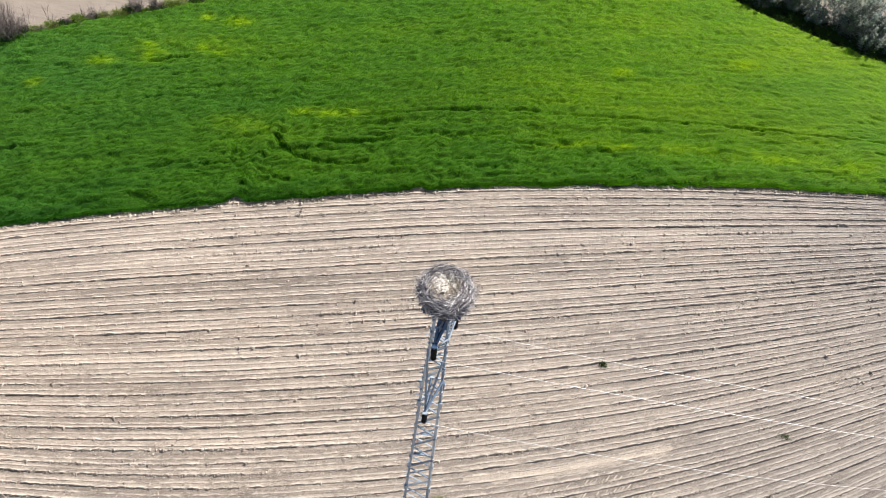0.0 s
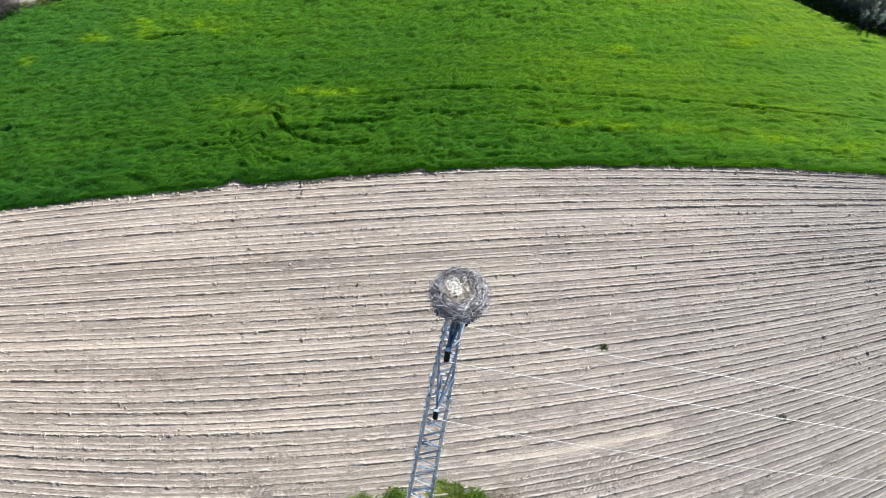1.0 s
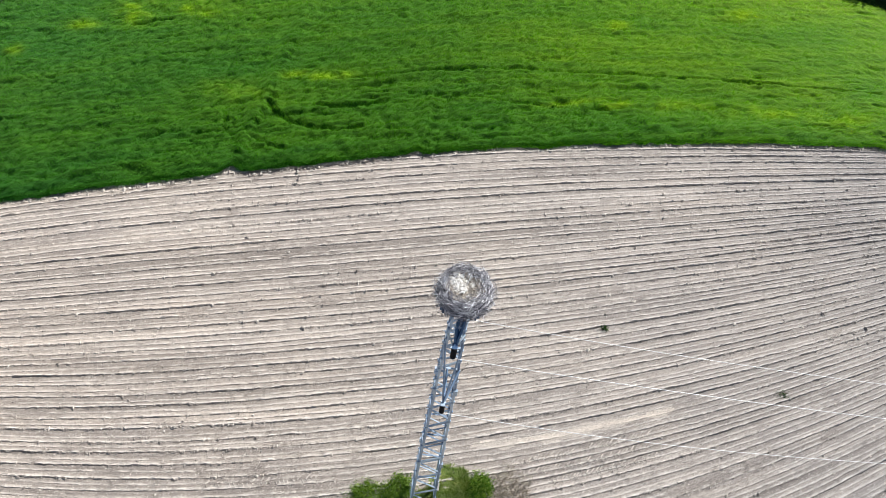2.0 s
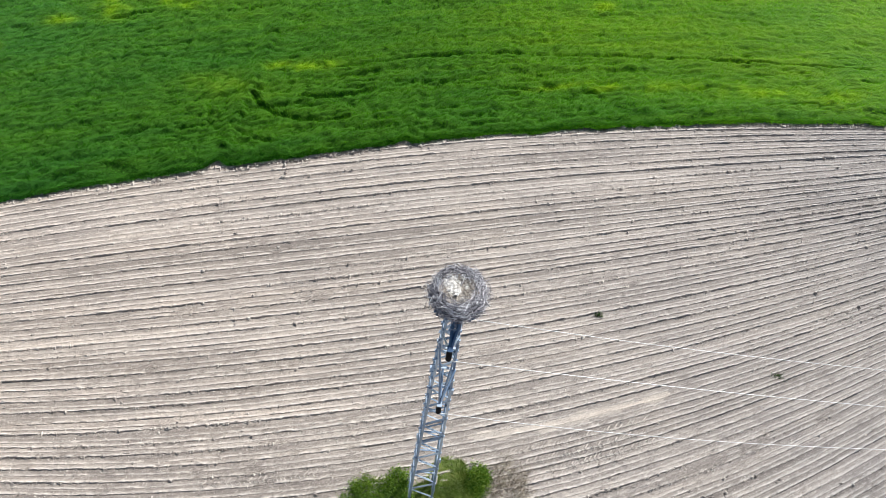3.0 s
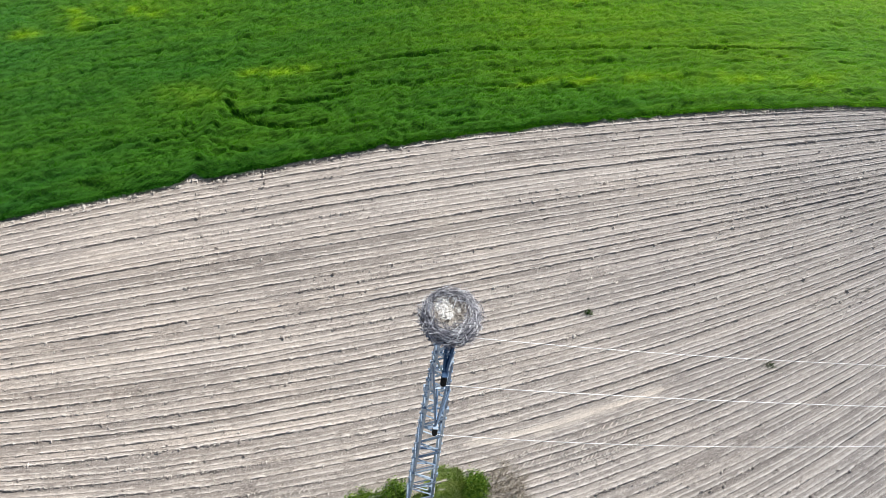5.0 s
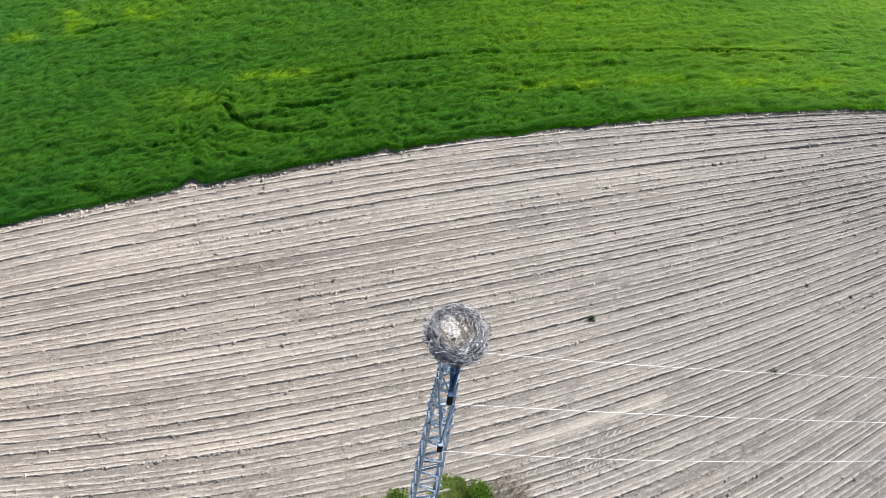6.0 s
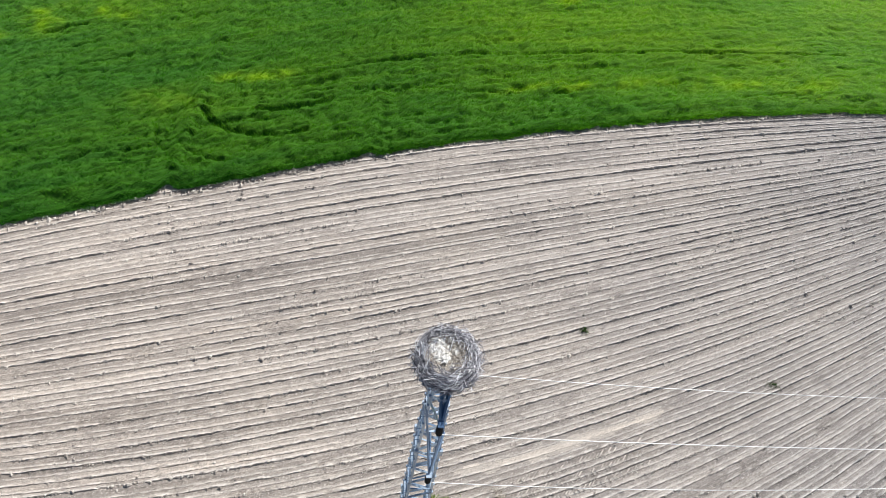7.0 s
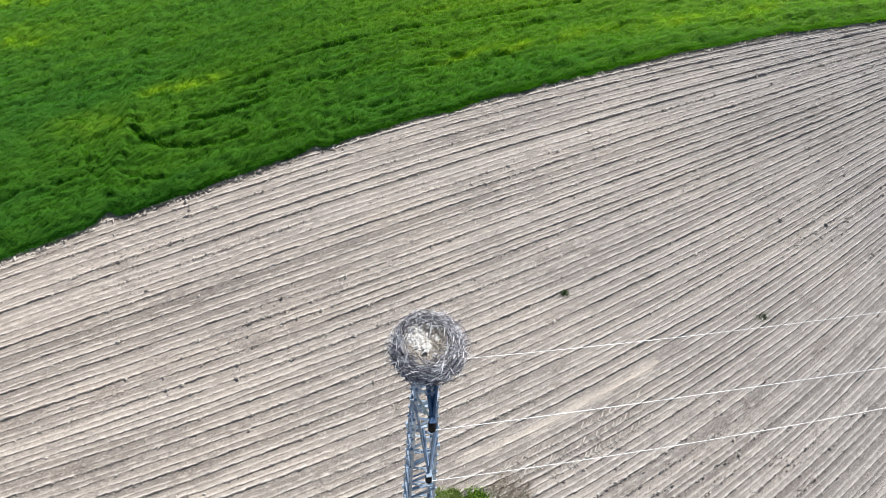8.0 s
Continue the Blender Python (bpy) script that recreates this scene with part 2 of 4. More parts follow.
def raw_mesh(name, verts, faces, material, smooth=False):
    """A mesh from arrays: verts n x 3, faces m x 3 or m x 4."""
    verts, faces = np.asarray(verts, np.float32), np.asarray(faces, np.int32)
    me = bpy.data.meshes.new(name)
    k = faces.shape[1]
    me.vertices.add(len(verts))
    me.vertices.foreach_set("co", verts.ravel())
    me.loops.add(faces.size)
    me.loops.foreach_set("vertex_index", faces.ravel())
    me.polygons.add(len(faces))
    me.polygons.foreach_set("loop_start", np.arange(0, faces.size, k, dtype=np.int32))
    me.polygons.foreach_set("use_smooth", np.full(len(faces), smooth))
    me.update(calc_edges=True)
    me.materials.append(material)
    return me


def raw_part(name, verts, faces, material, parent=None, label="", kind="", smooth=False):
    ob = new(name, raw_mesh(name, verts, faces, material, smooth))
    ob.parent = parent
    return tagged(ob, label, kind=kind)


def part(name, bm, material, parent=None, label="", smooth=False):
    me = bpy.data.meshes.new(name)
    bm.to_mesh(me)
    bm.free()
    if smooth:
        me.polygons.foreach_set("use_smooth", np.full(len(me.polygons), True))
    me.materials.append(material)
    ob = new(name, me)
    ob.parent = parent
    return tagged(ob, label)


def lattice_noise(x, y, scale, seed):
    """Smooth value noise in -1..1 on arrays."""
    r = np.random.default_rng(seed).random((64, 64)) * 2 - 1
    u, v = np.asarray(x) * scale, np.asarray(y) * scale
    i, j = np.floor(u).astype(int), np.floor(v).astype(int)
    a, b = u - i, v - j
    a, b = a * a * (3 - 2 * a), b * b * (3 - 2 * b)
    g = lambda p, q: r[p % 64, q % 64]
    return (g(i, j) * (1 - a) + g(i + 1, j) * a) * (1 - b) + (g(i, j + 1) * (1 - a) + g(i + 1, j + 1) * a) * b


# ======== plan ========
NEAR_X = 28.0


def furrow_y(x, c):
    """Line of the furrow that crosses x = 0 at y = c; the rows bend slightly."""
    x, c = np.asarray(x, float), np.asarray(c, float)
    xs, k = np.clip(x, -NEAR_X, NEAR_X), np.clip(c, -4, 24)
    a = 0.39213 + 0.0022821 * k - 0.00027491 * k * k
    b = 0.0078075 - 0.00070857 * k + 6.9682e-6 * k * k
    d = -1.0593e-5 + 1.2351e-6 * k
    return c + xs * a + xs ** 2 * b + xs ** 3 * d + (a + 2 * b * xs + 3 * d * xs ** 2) * (x - xs)


def edge_y(x):
    """Boundary between ploughed soil and crop."""
    x = np.asarray(x, float)
    xs = np.clip(x, -NEAR_X, NEAR_X)
    f = 19.0 + 0.35956 * xs - 0.0035195 * xs ** 2 - 2.1637e-5 * xs ** 3
    g = 0.35956 - 2 * 0.0035195 * xs - 3 * 2.1637e-5 * xs ** 2
    notch = 0.5 * np.exp(-((x + 13.4) / 0.45) ** 2) + 0.25 * np.exp(-((x + 4.6) / 0.3) ** 2)     # bare spots at the margin
    return f + g * (x - xs) + notch + 0.08 * lattice_noise(x, 0 * x, 0.5, 5) + 0.08 * lattice_noise(x, 0 * x + 3, 2.1, 6)


def far_y(x):
    """Far boundary of the crop: a hedge on one side, the trees' verge on the other."""
    return np.interp(x, [-60, -32, -27, -22.5, -10, 0, 8, 12, 16, 20, 24, 40, 60],
                     [-2, 20.6, 24.7, 27.9, 36.8, 43.4, 42.9, 40.5, 38.7, 37.3, 36.0, 32.1, 26])


def tree_y(x):
    """Line of the trees beyond the crop."""
    return np.interp(x, [8, 12, 16, 20, 24, 40], [44.6, 42.4, 40.6, 39.0, 37.6, 33.5])


ROW = 0.58          # spacing of the furrows

# ======== ground ========
def build_ground():
    n = 24
    t = np.sign(np.linspace(-1, 1, n)) * np.abs(np.linspace(-1, 1, n)) ** 2.2 * 2500
    X, Y = np.meshgrid(t, t + 20)
    idx = np.arange(n * n).reshape(n, n)
    f = np.stack([idx[:-1, :-1], idx[:-1, 1:], idx[1:, 1:], idx[1:, :-1]], -1).reshape(-1, 4)
    ob = raw_part("ground", np.stack([X, Y, np.full_like(X, -0.22)], -1).reshape(-1, 3), f, FAR_SOIL)
    tagged(ob, "pale bare farmland soil reaching to the horizon", "ground", kind="structure")


FIRST, LAST = int(-24 / ROW), int(28 / ROW)
_rows = np.random.default_rng(3)
ROW_SHIFT = _rows.uniform(-0.07, 0.07, LAST - FIRST)          # furrows are not evenly spaced
ROW_DEEP = np.where(_rows.random(LAST - FIRST) < 0.8, _rows.uniform(0.045, 0.078, LAST - FIRST), _rows.uniform(0.025, 0.045, LAST - FIRST))
ROW_SECOND = _rows.uniform(0.25, 0.75, LAST - FIRST)
ROW_GAP = _rows.uniform(-0.09, 0.09, LAST - FIRST)
# one furrow slice: place across the row, height, is it part of the lesser ridge, paleness
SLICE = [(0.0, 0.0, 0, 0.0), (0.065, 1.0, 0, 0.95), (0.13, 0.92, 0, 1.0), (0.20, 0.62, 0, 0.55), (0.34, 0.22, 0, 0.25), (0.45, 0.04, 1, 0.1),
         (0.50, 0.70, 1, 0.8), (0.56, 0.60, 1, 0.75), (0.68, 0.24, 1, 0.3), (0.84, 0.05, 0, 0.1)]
COARSE = [SLICE[k] for k in (0, 1, 3, 5, 6, 8)]


def furrow_wander(x, row):
    """Sideways drift of a furrow along its length."""
    return 0.030 * lattice_noise(x, row * 5.3, 0.22, 8) + 0.016 * lattice_noise(x, row * 7.7, 1.3, 9)


def build_ploughed_field():
    x = np.concatenate([np.arange(-46, -26, 0.5), np.arange(-26, 27, 0.085), np.arange(27, 46.1, 0.5)])
    k, ph, hh, lesser, dry = [], [], [], [], []
    for i, row in enumerate(range(FIRST, LAST)):
        for q, h, second, d in (COARSE if row * ROW < -7.5 else SLICE):
            k.append(i), ph.append(q + (ROW_GAP[i] if second else 0)), hh.append(h), lesser.append(second), dry.append(d)
    k, ph, hh, lesser, dry = (np.array(a) for a in (k, ph, hh, lesser, dry))
    rng = np.random.default_rng(12)
    c = (k + FIRST + ph + ROW_SHIFT[k]) * ROW
    X, C = np.meshgrid(x, c)
    K = (k + FIRST)[:, None] + 0 * X
    Y = furrow_y(X, C) + furrow_wander(X, K + 0.5 * lesser[:, None])
    Y += 0.011 * rng.normal(size=X.shape) * (hh > 0.5)[:, None]
    smooth = np.clip(1 - np.abs(C - 1.9) / 0.42, 0, 1) * np.clip(1 - np.abs(X - 6) / 6, 0, 1) * np.clip(0.9 + 0.5 * lattice_noise(X, C * 2, 0.8, 19), 0, 1)   # wheel track by the pylon
    worn = np.clip(0.85 + 0.30 * lattice_noise(X, K * 3.1, 0.17, 10) + 0.42 * lattice_noise(X, K * 4.7, 0.9, 16) + 0.50 * lattice_noise(X, K * 2.3 + lesser[:, None] * 9, 3.7, 17), 0.1, 1.7)
    worn = worn * (1 - 0.85 * np.clip(smooth * 2, 0, 1)) * (1 + 0.30 * np.clip(X / 20, 0, 1))   # furrows are sharper towards +x
    size = ROW_DEEP[k] * np.where(lesser > 0, ROW_SECOND[k], 1.0) * hh
    Z = size[:, None] * worn - 0.035
    Z += rng.normal(size=X.shape) * (0.004 + 0.12 * size[:, None]) * (1 - smooth) + 0.016 * lattice_noise(X, Y * 1.5, 5.3, 13) * (1 - smooth) + 0.04 * lattice_noise(X, Y, 0.12, 14)
    keep = Y < edge_y(X) + 0.45
    Y = np.minimum(Y, edge_y(X) + 0.5)
    ny, nx = X.shape
    idx = np.arange(ny * nx).reshape(ny, nx)
    f = np.stack([idx[:-1, :-1], idx[:-1, 1:], idx[1:, 1:], idx[1:, :-1]], -1).reshape(-1, 4)
    f = f[keep.reshape(-1)[f].any(1)]
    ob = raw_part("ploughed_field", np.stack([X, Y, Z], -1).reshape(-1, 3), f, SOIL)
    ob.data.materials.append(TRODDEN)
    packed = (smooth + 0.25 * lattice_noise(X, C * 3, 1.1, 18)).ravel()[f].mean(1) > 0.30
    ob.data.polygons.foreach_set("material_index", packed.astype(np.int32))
    # dry is the slice's paleness value, weaker where the ridge is worn
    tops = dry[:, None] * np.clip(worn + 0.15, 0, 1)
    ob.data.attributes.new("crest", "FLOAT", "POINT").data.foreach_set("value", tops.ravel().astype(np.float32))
    uv = ob.data.uv_layers.new(name="rows")
    uv.data.foreach_set("uv", np.stack([X.ravel(), C.ravel()], 1)[f.ravel()].astype(np.float32).ravel())
    tagged(ob, "pale tan ploughed soil in long parallel furrows", "field", kind="structure")


def lumps(n, centre, size, seed):
    """n squashed, skewed octahedra as arrays."""
    rng = np.random.default_rng(seed)
    base = np.array([(1, 0, 0), (0, 1, 0), (-1, 0, 0), (0, -1, 0), (0, 0, 1), (0, 0, -0.6)], float)
    tri = np.array([(0, 1, 4), (1, 2, 4), (2, 3, 4), (3, 0, 4), (1, 0, 5), (2, 1, 5), (3, 2, 5), (0, 3, 5)])
    a = rng.uniform(0, 6.283, n)
    s = size[:, None] * rng.uniform(0.6, 1.3, (n, 3)) * np.array([1.25, 0.9, 0.75])
    v = base[None] * s[:, None, :] * rng.uniform(0.7, 1.25, (n, 6, 1))
    ca, sa = np.cos(a)[:, None], np.sin(a)[:, None]
    v = np.stack([v[..., 0] * ca - v[..., 1] * sa, v[..., 0] * sa + v[..., 1] * ca, v[..., 2]], -1) + centre[:, None, :]
    return v.reshape(-1, 3), (tri[None] + 6 * np.arange(n)[:, None, None]).reshape(-1, 3)


def build_clods():
    rng = np.random.default_rng(21)
    n = 150000
    x = rng.uniform(-27, 28, n)
    row = rng.integers(int(-7 / ROW), int(24 / ROW), n)
    rich = (0.10 + 0.75 * np.random.default_rng(22).random(200) ** 1.7)[row % 200]
    keep = rng.random(n) < rich * np.clip(0.35 + 1.2 * lattice_noise(x, row * 3.3, 0.35, 23), 0, 1) + 0.06
    x, row = x[keep], row[keep]
    loose = rng.random(len(x)) < 0.16
    off = np.where(loose, rng.uniform(0, 1, len(x)), rng.normal(0.03, 0.05, len(x)))
    c = (row + ROW_SHIFT[row - FIRST] + off) * ROW
    y = furrow_y(x, c) + furrow_wander(x, row)
    z = np.where(loose, 0.0, 0.35 * ROW_DEEP[row - FIRST]) - 0.02
    ok = (y < edge_y(x) - 0.1) & ((np.abs(c - 1.9) > 0.5) | (np.abs(x - 6) > 7))
    x, y, z = x[ok], y[ok], z[ok]
    size = np.clip(rng.lognormal(-3.65, 0.45, len(x)), 0.013, 0.075)
    # a crumbly line along the crop
    m = 3200
    ex = rng.uniform(-28, 28, m)
    ey = edge_y(ex) - np.abs(rng.normal(0, 0.16, m)) - 0.05
    x, y, z = np.concatenate([x, ex]), np.concatenate([y, ey]), np.concatenate([z, np.full(m, -0.01)])
    size = np.concatenate([size, np.clip(rng.lognormal(-3.2, 0.45, m), 0.02, 0.11)])
    v, f = lumps(len(x), np.stack([x, y, z + size * 0.3], 1), size, 24)
    ob = raw_part("soil_clods", v, f, CLOD, kind="stuff")
    tagged(ob, "loose dry earth clods scattered along the furrows", "soil")


def build_litter():
    """Pale slivers of straw on the soil."""
    rng = np.random.default_rng(27)
    n = 12000
    x = rng.uniform(-26, 27, n)
    c = rng.uniform(-5, 22, n)
    keep = rng.random(n) < np.clip(0.35 + 0.8 * lattice_noise(x, c, 0.16, 28) + 0.02 * x, 0.05, 1)
    x, c = x[keep], c[keep]
    y = furrow_y(x, c)
    ok = y < edge_y(x) - 0.15
    x, y = x[ok], y[ok]
    a = rng.uniform(0, 6.283, len(x))
    h = rng.uniform(0.012, 0.04, len(x))
    d = np.stack([np.cos(a) * h, np.sin(a) * h, rng.normal(0, 0.012, len(x))], 1)
    m = np.stack([x, y, np.full(len(x), 0.055)], 1)
    seg = [(tuple(p - q), tuple(p + q), 0.011, 0.008) for p, q in zip(m, d)]
    v, f = twig_arrays(seg)
    tagged(raw_part("straw_litter", v, f, LITTER, kind="stuff"), "pale dry straw slivers strewn over the soil", "straw")


def build_tyre_marks():
    """Raised herringbone bars that a tractor left in the soil."""
    v, f = [], []
    rng = np.random.default_rng(29)
    for c0, x0, x1 in ((0.95, 2.9, 8.6), (1.45, -8.6, -4.4), (0.40, 3.6, 8.8), (-0.15, 4.8, 9.0)):
        for x in np.arange(x0, x1, 0.17) + rng.normal(0, 0.02, len(np.arange(x0, x1, 0.17))):
            for side in (-1, 1):
                if rng.random() < 0.12:
                    continue
                y = float(furrow_y(x, c0)) + rng.normal(0, 0.015)
                k = rng.uniform(0.5, 1.0)
                dx, dy = 0.13 * k, 0.19 * side * k
                s = 0.42
                p = np.array([(x, y, 0.02), (x + dx, y + dy + s * dx, 0.02)])
                w = 0.026
                k = len(v)
                for q in p:
                    v += [(q[0] - w, q[1], 0.0), (q[0] + w, q[1], 0.0), (q[0], q[1], 0.012)]
                f += [(k, k + 2, k + 5), (k, k + 5, k + 3), (k + 2, k + 1, k + 4), (k + 2, k + 4, k + 5)]
    ob = raw_part("tyre_marks", v, f, CLOD, kind="stuff")
    tagged(ob, "herringbone tractor tyre marks pressed into pale soil", "tyre marks")


# ======== crop ========
TRACKS = [[(-13.0, 18.6), (-12.5, 17.95), (-11.4, 17.45), (-10.1, 17.4), (-9.0, 17.6), (-7.8, 18.1)],
          [(-10.5, 19.05), (-9.5, 19.15), (-7.9, 19.8), (-6.9, 20.4)],
          [(-22.2, 22.15), (-20.5, 23.1)],
          [(11.4, 27.3), (13.6, 27.7)],
          [(-14.3, 18.1), (-13.9, 16.8), (-13.1, 16.0), (-11.8, 15.6), (-10.6, 15.65)],
          [(-15.0, 17.6), (-14.6, 16.2), (-13.5, 15.3)],
          [(-9.3, 21.4), (-5.2, 23.3), (-0.9, 24.7), (5.5, 26.1), (12.9, 27.6), (20.6, 28.8)],
          [(-8.4, 20.6), (-3.6, 21.8), (2.7, 22.5)]]
MAIN_TRACKS = len(TRACKS)
# short gaps along the drill rows
_gap = np.random.default_rng(88)
for _ in range(12):
    _x = _gap.uniform(-30, 20)
    _y = float(edge_y(_x)) + _gap.uniform(1.0, 13.0)
    _l = _gap.uniform(0.8, 3.0)
    TRACKS.append([(_x, _y), (_x + _l, _y + _l * (0.40 - 0.008 * _x))])


def track_gap(x, y):
    d = np.full(np.shape(x), 9.0)
    for k, line in enumerate(TRACKS):
        thin = 0.02 if k < 2 else (0.05 if k < 4 else (0.12 if k < MAIN_TRACKS else 0.13))
        for (ax, ay), (bx, by) in zip(line, line[1:]):
            t = np.clip(((x - ax) * (bx - ax) + (y - ay) * (by - ay)) / ((bx - ax) ** 2 + (by - ay) ** 2), 0, 1)
            d = np.minimum(d, thin + np.hypot(x - ax - t * (bx - ax), y - ay - t * (by - ay)))
    return d + 0.04 * lattice_noise(x, y, 2.2, 38) + 0.04 * lattice_noise(x, y, 5.1, 39)


def crop_height(x, y):
    d = y - edge_y(x)
    rough = 0.55 + 0.45 * np.clip(1 - (d - 3) / 4, 0, 1)       # the stand is more uneven near its edge
    h = 0.40 + 0.06 * lattice_noise(x, y, 0.3, 31) + 0.04 * lattice_noise(x, d, 1.1, 32) + 0.04 * rough * lattice_noise(x * 0.9, d, 3.1, 33)
    h = h + 0.05 * rough * lattice_noise(x * 0.18, d * 1.5, 1.3, 34) + 0.06 * rough * lattice_noise(x * 0.3, d * 1.6, 2.6, 35)
    h = h + 0.09 * np.clip(1 - d / 4.5, 0, 1) * lattice_noise(x * 1.1, d * 2.0, 1.5, 48)   # clumps along the margin
    even = 1 - 0.45 * np.clip((x - 1) / 12, 0, 1)             # the stand is more even at one end
    h = h + even * (0.025 * lattice_noise(x * 0.6, d * 1.15, 2.6, 49) + 0.065 * lattice_noise(x * 0.75, d, 4.4, 50) + 0.10 * lattice_noise(x * 0.8, d, 7.7, 51) + 0.05 * lattice_noise(x * 0.14, d, 4.9, 52))   # plants stand in small clumps
    thin = lattice_noise(x * 0.55, d * 2.0, 1.5, 36) + 0.35 * lattice_noise(x, d, 0.22, 37)
    h = h - 0.6 * rough * np.clip(thin - 0.62, 0, 0.4)        # short thin stretches along the drill rows
    h = h * (0.38 + 0.62 * np.clip(d / 0.9, 0, 1))
    return np.maximum(h, 0.12) * np.clip((track_gap(x, y) - 0.09) / 0.12, 0.1, 1)


def tufts(x, y, z0, h, blades, spread, width, seed):
    """Clumps of leaning pointed blades."""
    rng = np.random.default_rng(seed)
    n = len(x)
    a = rng.uniform(0, 6.283, (n, blades))
    lean = rng.uniform(0.25, 1.0, (n, blades)) * spread
    hh = h[:, None] * rng.uniform(0.72, 1.12, (n, blades))
    w = width * rng.uniform(0.7, 1.3, (n, blades))
    bx, by = x[:, None] + 0.5 * spread * np.cos(a), y[:, None] + 0.5 * spread * np.sin(a)
    turn = rng.uniform(0, 6.283, (n, blades))
    px, py = np.cos(turn) * w, np.sin(turn) * w
    zb = z0[:, None] + 0.35 * hh
    tip = np.stack([bx + lean * np.cos(a), by + lean * np.sin(a), z0[:, None] + hh], -1)
    v = np.stack([np.stack([bx - px, by - py, zb], -1), np.stack([bx + px, by + py, zb], -1), tip], 2)
    return v.reshape(-1, 3), np.arange(n * blades * 3).reshape(-1, 3)


PATCHES = [(-22.5, 22.65, .85, .6), (-19.8, 24.15, .65, .45), (-24.9, 21.2, .7, .35), (-22.9, 23.5, .5, .3), (-27.4, 18.3, .4, .35), (-18.5, 24.2, .6, .3),
           (-18.9, 27.3, .9, .4), (-20.9, 27.1, .4, .35), (-10.4, 21.3, 1.3, .32), (-12.4, 20.8, .8, .25), (5.6, 23.5, .9, .22), (8.6, 24.3, 1.0, .26), (10.7, 24.7, .7, .22), (14.8, 25.4, 1.6, .3),
           (4.9, 30.2, .8, .4), (18.5, 26.0, 1.8, .4), (12.5, 33.5, 1.0, .4), (3.0, 23.0, 1.6, .2)]


BANDS = [(13.0, 25.2, 7.5, 0.55, 0.5), (-14.5, 18.9, 2.6, 0.8, 0.35), (8.0, 29.3, 9.0, 0.6, 0.25), (2.0, 26.3, 6.0, 0.25, 0.3), (-20.5, 24.6, 3.5, 0.9, 0.3)]


def bloom_at(x, y):
    """Share of flowering weeds in the stand, 0..1."""
    out = np.zeros(np.shape(x))
    for cx, cy, rx, ry in PATCHES:
        u, w = (x - cx) * 0.93 + (y - cy) * 0.36, (y - cy) * 0.93 - (x - cx) * 0.36
        out = np.maximum(out, np.exp(-(u / rx) ** 2 - (w / ry) ** 2))
    for cx, cy, rx, ry, share in BANDS:
        u, w = (x - cx) * 0.98 + (y - cy) * 0.19, (y - cy) * 0.98 - (x - cx) * 0.19
        out = np.maximum(out, share * np.exp(-(u / rx) ** 2 - (w / ry) ** 2))
    return np.clip(out * (0.75 + 0.6 * lattice_noise(x, y, 1.9, 46)), 0, 1)


def mark_crop(ob, v, f, share):
    """Row coordinates and flowering share of a crop mesh."""
    x, y = v[:, 0].astype(float), v[:, 1].astype(float)
    ob.data.attributes.new("bloom", "FLOAT", "POINT").data.foreach_set("value", (share * bloom_at(x, y)).astype(np.float32))
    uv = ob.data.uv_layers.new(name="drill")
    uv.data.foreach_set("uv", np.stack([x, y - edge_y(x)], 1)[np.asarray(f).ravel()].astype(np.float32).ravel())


def build_crop():
    rng = np.random.default_rng(41)
    gx = np.concatenate([np.arange(-46, -33, 0.5), np.arange(-33, 30, 0.125), np.arange(30, 44, 0.5)])
    gt = np.linspace(0, 1, 280)
    X = np.repeat(gx[None], len(gt), 0)
    Y = edge_y(X) + (far_y(X) - edge_y(X)) * gt[:, None]
    Z = 0.86 * crop_height(X, Y) + 0.01
    Z[0] = -0.05
    idx = np.arange(X.size).reshape(X.shape)
    f = np.stack([idx[:-1, :-1], idx[:-1, 1:], idx[1:, 1:], idx[1:, :-1]], -1).reshape(-1, 4)
    root = new("cereal_crop")
    tagged(root, "dense bright green young cereal crop with tractor tracks", "crop", kind="stuff")
    v = np.stack([X, Y, Z], -1).reshape(-1, 3)
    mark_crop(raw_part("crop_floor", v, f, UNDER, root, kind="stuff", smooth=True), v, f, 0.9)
    n = 240000
    x = rng.uniform(-36, 32, n)
    lo, hi = edge_y(x), far_y(x)
    y = lo + (hi - lo) * rng.random(n) ** 1.15
    keep = rng.random(n) < np.clip((hi - lo) / 24, 0.2, 1)
    x, y = x[keep], y[keep]
    ex = rng.uniform(-34, 32, 14000)
    x, y = np.concatenate([x, ex]), np.concatenate([y, edge_y(ex) + rng.uniform(-0.06, 0.25, 14000)])
    h = crop_height(x, y)
    ok = track_gap(x, y) > 0.11 + 0.09 * rng.random(len(x))
    x, y, h = x[ok], y[ok], h[ok]
    v, f = tufts(x, y, np.full(len(x), 0.02), h, 4, 0.14, 0.038, 42)
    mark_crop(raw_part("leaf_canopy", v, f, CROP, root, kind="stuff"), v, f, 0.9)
    px, py = [], []
    for cx, cy, rx, ry in PATCHES:
        k = int(260 * rx * ry)
        u, w = rng.normal(0, 0.7, k) * rx, rng.normal(0, 0.8, k) * ry
        px.append(cx + u * 0.93 - w * 0.36), py.append(cy + u * 0.36 + w * 0.93)
    x, y = np.concatenate(px), np.concatenate(py)
    h = crop_height(x, y) * 1.02
    v, f = tufts(x, y, np.full(len(x), 0.03), h, 6, 0.13, 0.022, 43)
    ob = raw_part("flowering_weeds", v, f, YELLOW, None, kind="stuff")
    mark_crop(ob, v, f, 0.3)
    tagged(ob, "patches of yellow flowering weeds among green crop", "weeds")


